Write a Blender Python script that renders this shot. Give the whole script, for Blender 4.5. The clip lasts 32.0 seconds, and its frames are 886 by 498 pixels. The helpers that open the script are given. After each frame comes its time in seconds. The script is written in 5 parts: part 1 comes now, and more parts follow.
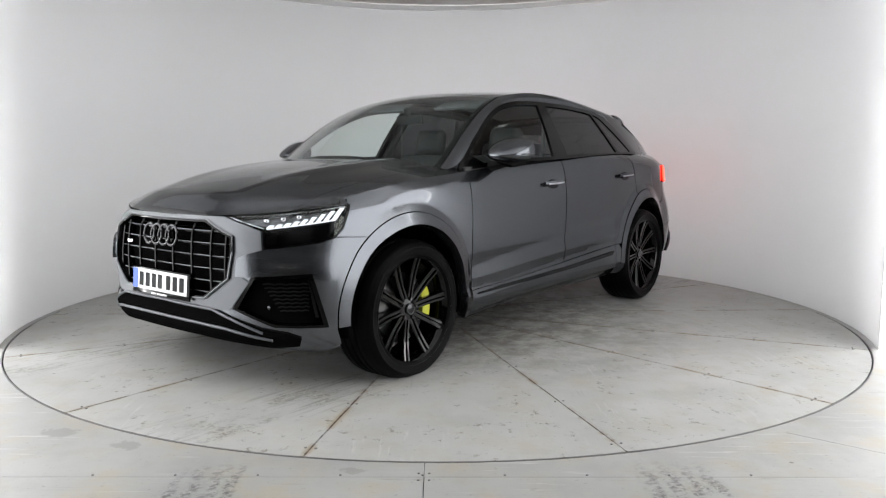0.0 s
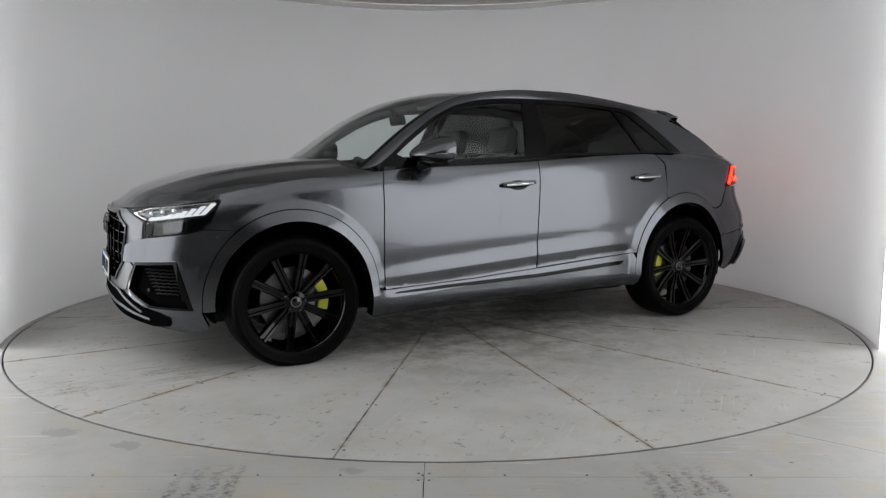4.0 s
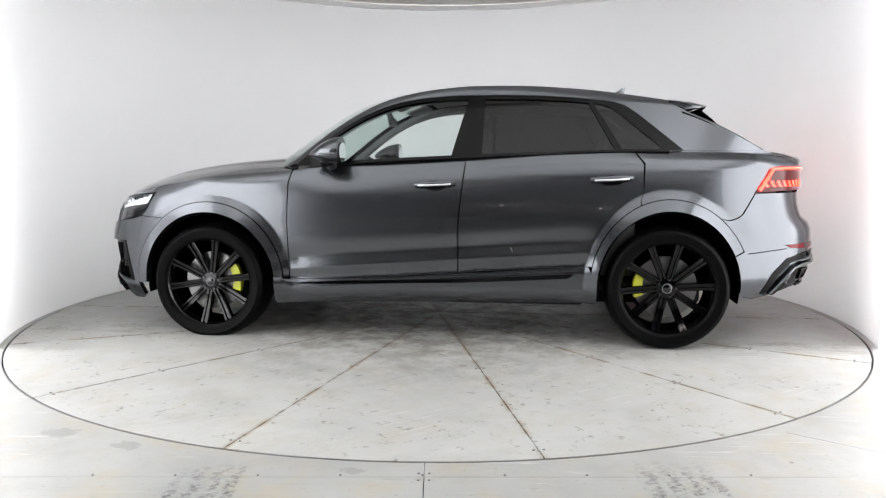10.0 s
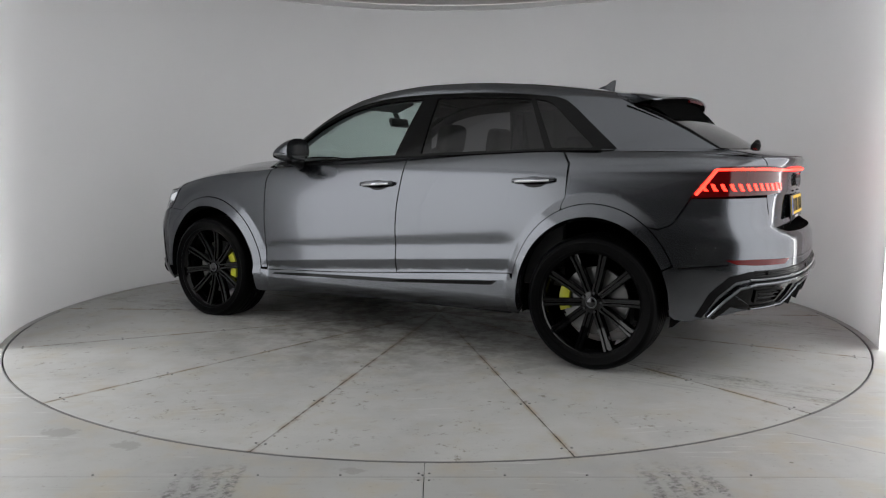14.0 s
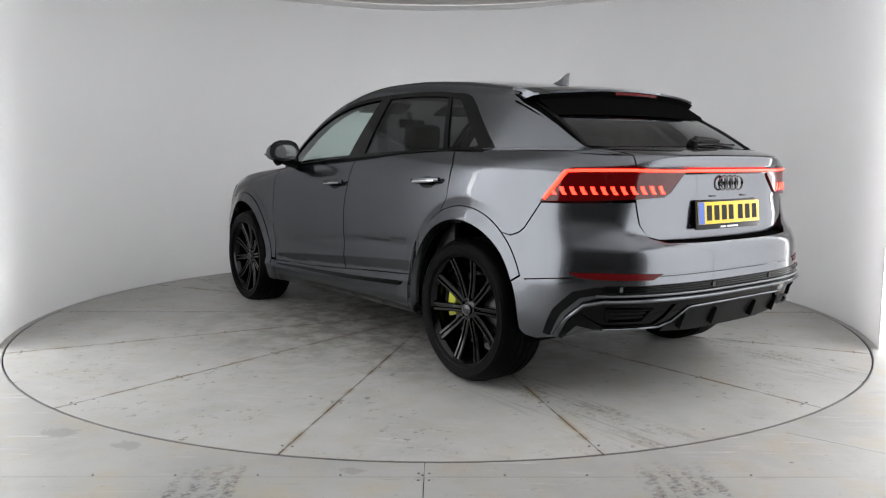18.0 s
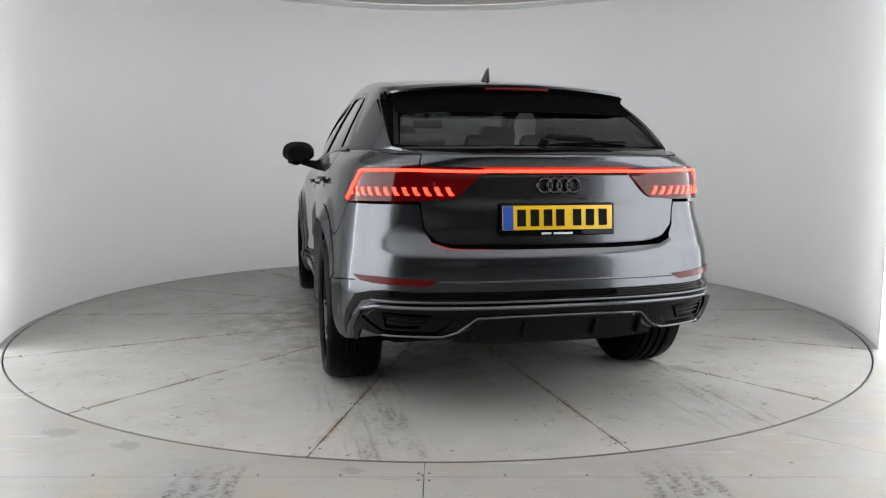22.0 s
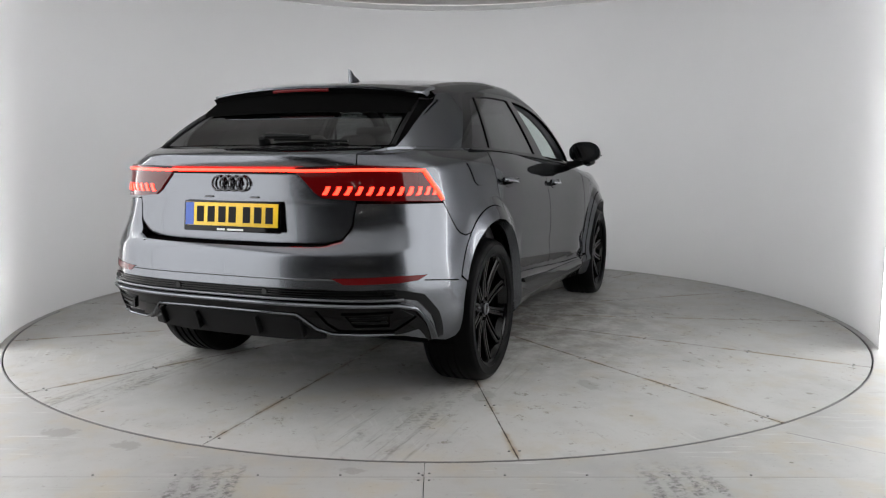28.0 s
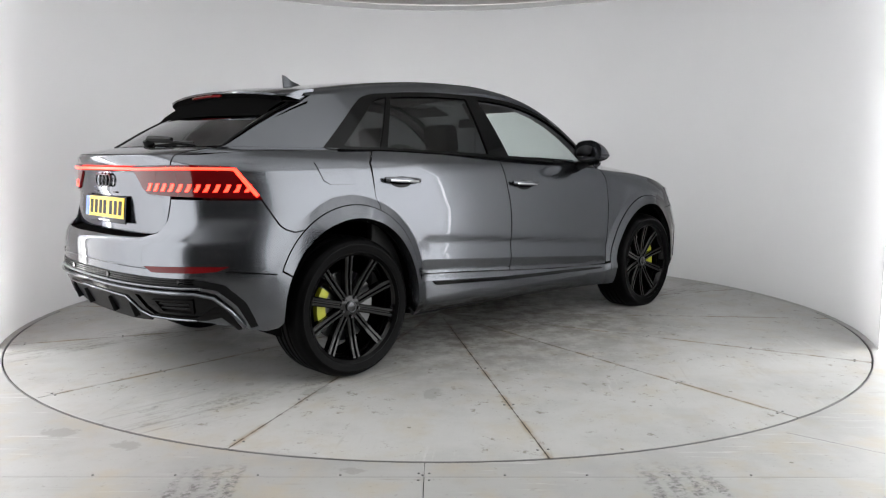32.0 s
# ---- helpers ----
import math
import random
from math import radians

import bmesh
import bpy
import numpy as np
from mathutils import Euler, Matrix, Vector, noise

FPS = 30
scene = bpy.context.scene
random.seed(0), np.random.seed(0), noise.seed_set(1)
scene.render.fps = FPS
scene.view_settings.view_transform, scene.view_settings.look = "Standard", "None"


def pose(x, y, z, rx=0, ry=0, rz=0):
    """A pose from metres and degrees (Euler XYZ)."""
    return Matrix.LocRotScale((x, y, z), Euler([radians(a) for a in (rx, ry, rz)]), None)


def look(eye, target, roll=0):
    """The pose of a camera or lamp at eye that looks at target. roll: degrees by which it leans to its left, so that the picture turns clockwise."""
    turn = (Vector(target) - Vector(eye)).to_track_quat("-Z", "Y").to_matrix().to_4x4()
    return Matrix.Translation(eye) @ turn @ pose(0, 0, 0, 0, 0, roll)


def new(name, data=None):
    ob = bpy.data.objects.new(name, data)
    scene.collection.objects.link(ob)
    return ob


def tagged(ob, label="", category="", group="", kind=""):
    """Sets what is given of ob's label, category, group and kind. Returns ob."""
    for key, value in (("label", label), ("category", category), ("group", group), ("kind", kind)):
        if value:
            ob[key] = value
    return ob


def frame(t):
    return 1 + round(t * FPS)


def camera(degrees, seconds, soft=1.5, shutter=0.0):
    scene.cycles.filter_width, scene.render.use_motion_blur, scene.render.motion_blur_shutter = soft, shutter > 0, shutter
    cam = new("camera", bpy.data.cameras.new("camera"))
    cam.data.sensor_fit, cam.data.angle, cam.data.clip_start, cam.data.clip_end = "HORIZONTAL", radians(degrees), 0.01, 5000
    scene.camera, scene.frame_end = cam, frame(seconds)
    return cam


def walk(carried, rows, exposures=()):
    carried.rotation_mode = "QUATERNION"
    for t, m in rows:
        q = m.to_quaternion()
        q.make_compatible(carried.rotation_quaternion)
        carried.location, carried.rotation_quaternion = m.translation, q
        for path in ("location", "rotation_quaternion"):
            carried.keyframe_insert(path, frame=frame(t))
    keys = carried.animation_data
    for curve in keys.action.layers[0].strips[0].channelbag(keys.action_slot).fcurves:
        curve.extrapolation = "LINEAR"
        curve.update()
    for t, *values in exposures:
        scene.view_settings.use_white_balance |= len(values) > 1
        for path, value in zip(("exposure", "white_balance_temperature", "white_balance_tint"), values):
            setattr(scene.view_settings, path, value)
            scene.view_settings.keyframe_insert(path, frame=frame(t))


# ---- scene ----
cam = camera(60.89, 32.0, 1.2)
EYE = (0.0, -5.801, 1.1785)
AIM = (0.005287, -4.801, 1.0609)
walk(cam, [(0, look(EYE, AIM, 0.15)), (32, look(EYE, AIM, 0.15))],
     [(0, -0.05), (1, 0.0), (2, -0.17), (3, -0.45), (5.5, -0.80), (6, -0.76), (7, -0.30), (8, 0.24), (9, 0.3), (11, 0.4), (12, 0.2), (13, -0.32), (14, -0.72), (15.2, -0.5),
      (17, -0.24), (19, -0.29), (20, -0.36), (21, -0.44), (22, -0.19), (23, 0.10), (24, 0.47), (25, 0.57), (25.5, 0.5), (28, -0.28), (29, -0.37), (30, -0.36), (31, -0.16), (32, -0.04)])

# the turntable turns evenly; the car stands on it
TURN0, RATE = 271.2, -5.828
CAR_ANGLE, CAR_X, CAR_Y = -40.365, -0.0427, 0.0571
R_TABLE, R_WALL = 2.95, 3.005
WALL_END = 23.0   # degrees past the x axis at which the white wall ends

# ---- world ----
world = bpy.data.worlds.new("world")
scene.world = world
world.use_nodes = True
world.node_tree.nodes["Background"].inputs[0].default_value = (0.5, 0.5, 0.52, 1)
world.node_tree.nodes["Background"].inputs[1].default_value = 0.02


# ---- materials ----
def material(name, color, rough=0.5, metal=0.0, **more):
    m = bpy.data.materials.new(name)
    m.use_nodes = True
    b = m.node_tree.nodes["Principled BSDF"]
    b.inputs["Base Color"].default_value = (*color, 1)
    b.inputs["Roughness"].default_value = rough
    b.inputs["Metallic"].default_value = metal
    for key, value in more.items():
        b.inputs[key.replace("_", " ")].default_value = value
    return m


def node(m, kind, **inputs):
    n = m.node_tree.nodes.new(kind)
    for key, value in inputs.items():
        n.inputs[key.replace("_", " ")].default_value = value
    return n


def wire(m, a, b):
    m.node_tree.links.new(a, b)


def bsdf(m):
    return m.node_tree.nodes["Principled BSDF"]


def grain(m, scale, strength, distance=0.002, detail=6.0):
    tc = node(m, "ShaderNodeTexCoord")
    n = node(m, "ShaderNodeTexNoise", Scale=scale, Detail=detail)
    bump = node(m, "ShaderNodeBump", Strength=strength, Distance=distance)
    wire(m, tc.outputs["Object"], n.inputs["Vector"])
    wire(m, n.outputs["Fac"], bump.inputs["Height"])
    wire(m, bump.outputs["Normal"], bsdf(m).inputs["Normal"])
    return m


def vary(m, stops, scale, detail=8.0, rough=None, coords="Object"):
    """Base colour from noise through a ramp of (place, colour)."""
    tc = node(m, "ShaderNodeTexCoord")
    n = node(m, "ShaderNodeTexNoise", Scale=scale, Detail=detail, Roughness=0.6)
    ramp = node(m, "ShaderNodeValToRGB")
    while len(ramp.color_ramp.elements) < len(stops):
        ramp.color_ramp.elements.new(0.5)
    for e, (place, color) in zip(ramp.color_ramp.elements, stops):
        e.position, e.color = place, (*color, 1)
    wire(m, tc.outputs[coords], n.inputs["Vector"])
    wire(m, n.outputs["Fac"], ramp.inputs["Fac"])
    wire(m, ramp.outputs["Color"], bsdf(m).inputs["Base Color"])
    if rough:
        mr = node(m, "ShaderNodeMapRange", To_Min=rough[0], To_Max=rough[1])
        wire(m, n.outputs["Fac"], mr.inputs["Value"])
        wire(m, mr.outputs["Result"], bsdf(m).inputs["Roughness"])
    return ramp


def glow(name, color, strength, base=(0.02, 0.02, 0.02)):
    return material(name, base, 0.3, Emission_Color=(*color, 1), Emission_Strength=strength)


def pane(name, tint):
    """A thin sheet of glass: lets light straight through with a tint and reflects by Fresnel."""
    m = bpy.data.materials.new(name)
    m.use_nodes = True
    nt = m.node_tree
    nt.nodes.remove(nt.nodes["Principled BSDF"])
    clear = node(m, "ShaderNodeBsdfTransparent", Color=(*tint, 1))
    gloss = node(m, "ShaderNodeBsdfGlossy", Color=(1, 1, 1, 1), Roughness=0.01)
    lw = node(m, "ShaderNodeLayerWeight", Blend=0.5)
    steep = m.node_tree.nodes.new("ShaderNodeMath")
    steep.operation = "POWER"
    steep.inputs[1].default_value = 5.0
    fr = node(m, "ShaderNodeMapRange", To_Min=0.03, To_Max=1.0)
    wire(m, lw.outputs["Facing"], steep.inputs[0])
    wire(m, steep.outputs[0], fr.inputs["Value"])
    mix = node(m, "ShaderNodeMixShader")
    wire(m, fr.outputs[0], mix.inputs[0])
    wire(m, clear.outputs[0], mix.inputs[1])
    wire(m, gloss.outputs[0], mix.inputs[2])
    wire(m, mix.outputs[0], nt.nodes["Material Output"].inputs[0])
    return m


def car_paint(name, color):
    m = material(name, color, 0.23, 0.96, Coat_Weight=1.0, Coat_Roughness=0.02, Coat_IOR=1.32, Specular_Tint=(0.12, 0.125, 0.135, 1))
    tc = node(m, "ShaderNodeTexCoord")
    v = node(m, "ShaderNodeTexVoronoi", Scale=900.0)
    mr = node(m, "ShaderNodeMapRange", To_Min=0.975, To_Max=1.025)
    mul = node(m, "ShaderNodeMix")
    mul.data_type, mul.blend_type = "RGBA", "MULTIPLY"
    mul.inputs[0].default_value = 1.0
    mul.inputs[6].default_value = (*color, 1)
    wire(m, tc.outputs["Object"], v.inputs["Vector"])
    wire(m, v.outputs["Color"], mr.inputs["Value"])
    wire(m, mr.outputs["Result"], mul.inputs[7])
    wire(m, mul.outputs[2], bsdf(m).inputs["Base Color"])
    return m


PAINT = car_paint("grey metallic paint", (0.112, 0.118, 0.130))
SILVER = material("satin silver grey trim", (0.15, 0.156, 0.166), 0.45, 0.85)
GLOSS_BLACK = material("gloss black trim", (0.002, 0.002, 0.0022), 0.08, 0.0, Specular_IOR_Level=0.16)
BLACK = grain(material("black plastic", (0.006, 0.006, 0.0065), 0.45, Specular_IOR_Level=0.10), 900, 0.12, 0.001)
LINER = grain(material("wheel arch liner felt", (0.004, 0.004, 0.004), 0.95, Specular_IOR_Level=0.0), 300, 0.3)
RUBBER = grain(material("tyre rubber", (0.0018, 0.0018, 0.002), 0.40, Specular_IOR_Level=0.06), 160, 0.12, 0.001)
RIM_BLACK = material("gloss black alloy", (0.0015, 0.0015, 0.0018), 0.07, 0.0, Specular_IOR_Level=0.32)
CHROME = material("bright metal", (0.75, 0.76, 0.78), 0.14, 1.0)
DARK_CHROME = material("dark chrome", (0.065, 0.065, 0.068), 0.18, 1.0)
DISC = material("brake disc steel", (0.16, 0.16, 0.16), 0.35, 1.0)
CALIPER = grain(material("yellow green caliper paint", (0.42, 0.43, 0.02), 0.4), 200, 0.15)
GLASS = pane("clear tinted glass", (0.74, 0.83, 0.80))
PRIVACY = pane("privacy glass", (0.08, 0.08, 0.084))
LENS = pane("clear lamp lens", (0.93, 0.94, 0.95))
MIRROR = material("mirror glass", (0.85, 0.86, 0.87), 0.02, 1.0)
RED_GLOW = glow("red lamp light", (1.0, 0.022, 0.010), 10.0)
RED_DIM = material("red reflector", (0.10, 0.003, 0.004), 0.25, 0.0, Specular_IOR_Level=0.25)
WHITE_GLOW = glow("daytime lamp light", (0.93, 0.96, 1.0), 1.3)
PLATE_WHITE = material("white plate", (0.78, 0.78, 0.77), 0.35)
PLATE_YELLOW = material("yellow plate", (0.85, 0.55, 0.01), 0.35)
PLATE_BLUE = material("blue plate band", (0.02, 0.09, 0.45), 0.35)
SEAT = grain(material("dark grey leather", (0.045, 0.045, 0.048), 0.55), 120, 0.25)
CABIN = grain(material("cabin plastic", (0.014, 0.014, 0.015), 0.6), 200, 0.2)
HEADLINER = grain(material("headliner cloth", (0.17, 0.17, 0.18), 0.95), 400, 0.3)


# ---- mesh helpers ----
def from_arrays(name, verts, faces, mat, parent=None, label="", normals=None, smooth=True):
    me = bpy.data.meshes.new(name)
    me.from_pydata([tuple(map(float, v)) for v in verts], [], [tuple(map(int, f)) for f in faces])
    me.materials.append(mat)
    me.polygons.foreach_set("use_smooth", [smooth] * len(me.polygons))
    if normals is not None:
        me.normals_split_custom_set_from_vertices([tuple(map(float, n)) for n in normals])
    me.update()
    ob = new(name, me)
    if parent:
        ob.parent = parent
    if label:
        tagged(ob, label)
    return ob


def part(name, bm, mat, parent=None, label="", sharp=35.0):
    """Links a bmesh as one mesh object under a thing or a part."""
    me = bpy.data.meshes.new(name)
    bmesh.ops.recalc_face_normals(bm, faces=bm.faces)
    for f in bm.faces:
        f.smooth = True
    for e in bm.edges:
        e.smooth = not (len(e.link_faces) == 2 and e.calc_face_angle(0) > radians(sharp))
    bm.to_mesh(me)
    bm.free()
    me.materials.append(mat)
    ob = new(name, me)
    if parent:
        ob.parent = parent
    if label:
        tagged(ob, label)
    return ob


def box(size, at=(0, 0, 0), turn=(0, 0, 0), bevel=0.0, seg=2, bm=None):
    bm = bm or bmesh.new()
    m = pose(*at, *turn) @ Matrix.Diagonal((*size, 1))
    made = bmesh.ops.create_cube(bm, size=1.0, matrix=m)
    if bevel:
        edges = list({e for v in made["verts"] for e in v.link_edges})
        bmesh.ops.bevel(bm, geom=edges, offset=bevel, segments=seg, affect="EDGES", profile=0.5)
    return bm


def lathe(profile, n=64, bm=None, full=360.0):
    """Turns a profile of (radius, y) round the y axis."""
    bm = bm or bmesh.new()
    rings = []
    for i in range(n if full >= 360 else n + 1):
        a = radians(full) * i / n
        rings.append([bm.verts.new((r * math.cos(a), y, r * math.sin(a))) for r, y in profile])
    for i in range(n):
        a, b = rings[i], rings[(i + 1) % len(rings)]
        for j in range(len(profile) - 1):
            bm.faces.new((a[j], a[j + 1], b[j + 1], b[j]))
    bmesh.ops.remove_doubles(bm, verts=bm.verts, dist=1e-5)
    return bm


def tube(points, radius, n=8, bm=None, flat=1.0):
    """A round bar along points, its ends closed."""
    bm = bm or bmesh.new()
    pts = [Vector(p) for p in points]
    last = None
    for i, p in enumerate(pts):
        d = (pts[min(i + 1, len(pts) - 1)] - pts[max(i - 1, 0)]).normalized()
        a = d.orthogonal() if abs(d.z) > 0.95 else d.cross(Vector((0, 0, 1))).normalized()
        b = d.cross(a).normalized()
        r = radius[i] if isinstance(radius, (list, tuple)) else radius
        ring = [bm.verts.new(p + a * r * math.cos(k * math.tau / n) + b * r * flat * math.sin(k * math.tau / n)) for k in range(n)]
        if last:
            for k in range(n):
                bm.faces.new((last[k], last[(k + 1) % n], ring[(k + 1) % n], ring[k]))
        else:
            bm.faces.new(ring[::-1])
        last = ring
    bm.faces.new(last)
    return bm


def prism(outline, depth, to_world, bevel=0.0, bm=None):
    """A flat outline (u, v) drawn out by depth along w; to_world maps (u, v, w) to a place."""
    bm = bm or bmesh.new()
    lo = [bm.verts.new(to_world(u, v, 0)) for u, v in outline]
    hi = [bm.verts.new(to_world(u, v, depth)) for u, v in outline]
    n = len(outline)
    top = bm.faces.new(hi)
    bm.faces.new(lo[::-1])
    for i in range(n):
        bm.faces.new((lo[i], lo[(i + 1) % n], hi[(i + 1) % n], hi[i]))
    if bevel:
        bmesh.ops.bevel(bm, geom=list(top.edges), offset=bevel, segments=2, affect="EDGES", profile=0.5)
    return bm


def curve(*knots):
    """A smooth monotone curve through knots (u, v), as a function of arrays."""
    k = np.array(sorted(knots), float)
    u, v = k[:, 0], k[:, 1]
    d = np.diff(v) / np.diff(u)
    m = np.concatenate([[d[0]], (d[1:] + d[:-1]) / 2, [d[-1]]])
    for i in range(1, len(u) - 1):
        if d[i - 1] * d[i] <= 0:
            m[i] = 0
        else:
            m[i] = np.sign(d[i]) * min(abs(m[i]), 3 * min(abs(d[i]), abs(d[i - 1])))

    def f(x):
        x = np.clip(np.asarray(x, float), u[0], u[-1])
        i = np.clip(np.searchsorted(u, x) - 1, 0, len(u) - 2)
        h = u[i + 1] - u[i]
        t = (x - u[i]) / h
        return ((2 * t**3 - 3 * t**2 + 1) * v[i] + (t**3 - 2 * t**2 + t) * h * m[i]
                + (-2 * t**3 + 3 * t**2) * v[i + 1] + (t**3 - t**2) * h * m[i + 1])
    return f


def inside(pts, poly):
    pts, poly = np.asarray(pts, float), np.asarray(poly, float)
    x, y = pts[:, 0], pts[:, 1]
    ok = np.zeros(len(pts), bool)
    for (x0, y0), (x1, y1) in zip(poly, np.roll(poly, -1, 0)):
        hit = (y0 > y) != (y1 > y)
        with np.errstate(divide="ignore", invalid="ignore"):
            ok ^= hit & (x < (x1 - x0) * (y - y0) / (y1 - y0) + x0)
    return ok


def fine(poly, step):
    out = []
    for a, b in zip(poly, list(poly[1:]) + [poly[0]]):
        a, b = np.array(a, float), np.array(b, float)
        n = max(1, int(np.linalg.norm(b - a) / step + 0.5))
        out += [tuple(a + (b - a) * i / n) for i in range(n)]
    return out


def normals_of(F, uv, e=2e-3):
    u, v = uv[:, 0], uv[:, 1]
    n = np.cross(F(u + e, v) - F(u - e, v), F(u, v + e) - F(u, v - e))
    return n / np.maximum(np.linalg.norm(n, axis=1, keepdims=True), 1e-12)


def panel(name, F, outline, mat, parent, label="", side=1, step=0.05, holes=(), thick=0.014, lift=0.0, out=(0, 0, 0), edge=0.02, extra=()):
    """A skin cut from the surface F(u, v) along an outline, with its edges turned in. out: a point the skin faces away from."""
    from mathutils.geometry import delaunay_2d_cdt
    loop = fine(outline, min(step, edge))
    pts, edges, face = list(loop), [], list(range(len(loop)))
    for h in holes:
        hl = fine(h, min(step, edge))
        edges += [(len(pts) + i, len(pts) + (i + 1) % len(hl)) for i in range(len(hl))]
        pts += hl
    lo, hi = np.min(loop, 0), np.max(loop, 0)
    gu, gv = np.meshgrid(np.arange(lo[0] + step * 0.6, hi[0], step), np.arange(lo[1] + step * 0.6, hi[1], step))
    grid = np.stack([gu.ravel(), gv.ravel()], 1)
    if len(grid):
        keep = inside(grid, loop)
        for h in holes:
            keep &= ~inside(grid, h)
        border = np.array(pts)
        grid = grid[keep]
        if len(grid):
            far = np.sqrt(((grid[:, None] - border[None]) ** 2).sum(2)).min(1) > step * 0.35
            # rows of points along folds take the place of the even grid
            if len(extra):
                fold = np.array(extra, float)
                ok = inside(fold, loop)
                for h in holes:
                    ok &= ~inside(fold, h)
                fold = fold[ok]
                if len(fold):
                    fold = fold[np.sqrt(((fold[:, None] - border[None]) ** 2).sum(2)).min(1) > 0.005]
                if len(fold):
                    far &= np.sqrt(((grid[:, None] - fold[None]) ** 2).sum(2)).min(1) > step * 0.35
                    pts += [tuple(g) for g in fold]
            pts += [tuple(g) for g in grid[far]]
    verts, _, faces, *_ = delaunay_2d_cdt([Vector(p) for p in pts], edges, [face], 1, 1e-6)
    uv = np.array([tuple(v) for v in verts])
    faces = [f for f in faces]
    mid = np.array([uv[list(f)].mean(0) for f in faces])
    ok = inside(mid, loop)
    for h in holes:
        ok &= ~inside(mid, h)
    faces = [f for f, k in zip(faces, ok) if k]
    P, N = F(uv[:, 0], uv[:, 1]), normals_of(F, uv)
    away = P - np.array(out, float)
    if (N * away).sum() < 0:
        N = -N
    # winding to agree with the normal
    f0 = faces[len(faces) // 2]
    g = np.cross(P[f0[1]] - P[f0[0]], P[f0[2]] - P[f0[0]])
    if g @ N[f0[0]] < 0:
        faces = [f[::-1] for f in faces]
    P = P + N * lift
    count = {}
    for f in faces:
        for a, b in zip(f, f[1:] + f[:1]):
            count[(a, b)] = count.get((a, b), 0) + 1
    rim = [(a, b) for a, b in count if (b, a) not in count]
    V, NV, FS = [P], [N], list(faces)
    n = len(P)
    for a, b in rim:
        q = np.array([P[a], P[b], P[b] - N[b] * thick, P[a] - N[a] * thick])
        w = np.cross(P[b] - P[a], N[a])
        w = w / max(np.linalg.norm(w), 1e-9)
        V.append(q)
        NV.append(np.array([w] * 4))
        FS.append((n, n + 3, n + 2, n + 1))
        n += 4
    V, NV = np.concatenate(V), np.concatenate(NV)
    if side < 0:
        V, NV = V * [1, -1, 1], NV * [1, -1, 1]
        FS = [f[::-1] for f in FS]
    return from_arrays(name, V, FS, mat, parent, label, NV)


def loft(name, A, B, mat, parent, label="", n=60, m=8, bulge=0.0, side=1, out=(0, 0, 0), thick=0.0):
    """A strip between the curves A(t) and B(t), t from 0 to 1, bowed outwards by bulge."""
    t = np.linspace(0, 1, n + 1)
    a, b = A(t), B(t)
    along = np.gradient((a + b) / 2, axis=0)
    nrm = np.cross(along, b - a)
    nrm /= np.maximum(np.linalg.norm(nrm, axis=1, keepdims=True), 1e-9)
    if (nrm * ((a + b) / 2 - np.array(out, float))).sum() < 0:
        nrm = -nrm
    bu = bulge(t)[:, None] if callable(bulge) else bulge
    rows = []
    for j in range(m + 1):
        w = j / m
        rows.append(a * (1 - w) + b * w + nrm * bu * 4 * w * (1 - w))
    G = np.stack(rows, 1)
    if side < 0:
        G = G * [1, -1, 1]
    faces = []
    for i in range(n):
        for j in range(m):
            k = i * (m + 1) + j
            faces.append((k, k + 1, k + m + 2, k + m + 1))
    verts = G.reshape(-1, 3)
    f = faces[len(faces) // 2]
    g = np.cross(verts[f[1]] - verts[f[0]], verts[f[2]] - verts[f[0]])
    o = np.array(out, float) * [1, side, 1]
    if g @ (verts[f[0]] - o) < 0:
        faces = [q[::-1] for q in faces]
    return from_arrays(name, verts, faces, mat, parent, label)


# ---- the studio ----
def math_node(m, op, a, b=None, c=None):
    n = m.node_tree.nodes.new("ShaderNodeMath")
    n.operation = op
    for i, x in enumerate((a, b, c)):
        if x is None:
            continue
        if isinstance(x, (int, float)):
            n.inputs[i].default_value = x
        else:
            wire(m, x, n.inputs[i])
    return n.outputs[0]


def mixed(m, fac, a, b):
    n = m.node_tree.nodes.new("ShaderNodeMix")
    n.data_type = "RGBA"
    for i, x in ((0, fac), (6, a), (7, b)):
        if isinstance(x, (int, float, tuple)):
            n.inputs[i].default_value = x if not isinstance(x, tuple) else (*x, 1)
        else:
            wire(m, x, n.inputs[i])
    return n.outputs[2]


def ramped(m, value, lo, hi):
    n = node(m, "ShaderNodeMapRange", From_Min=lo, From_Max=hi)
    n.interpolation_type = "SMOOTHSTEP"
    wire(m, value, n.inputs["Value"])
    return n.outputs["Result"]


def noise_of(m, vec, scale, detail=6.0, rough=0.6):
    n = node(m, "ShaderNodeTexNoise", Scale=scale, Detail=detail, Roughness=rough)
    wire(m, vec, n.inputs["Vector"])
    return n.outputs["Fac"]


SEAM = 360.0 / 14
CAR_LANE = CAR_ANGLE
SEAM0 = 13.9


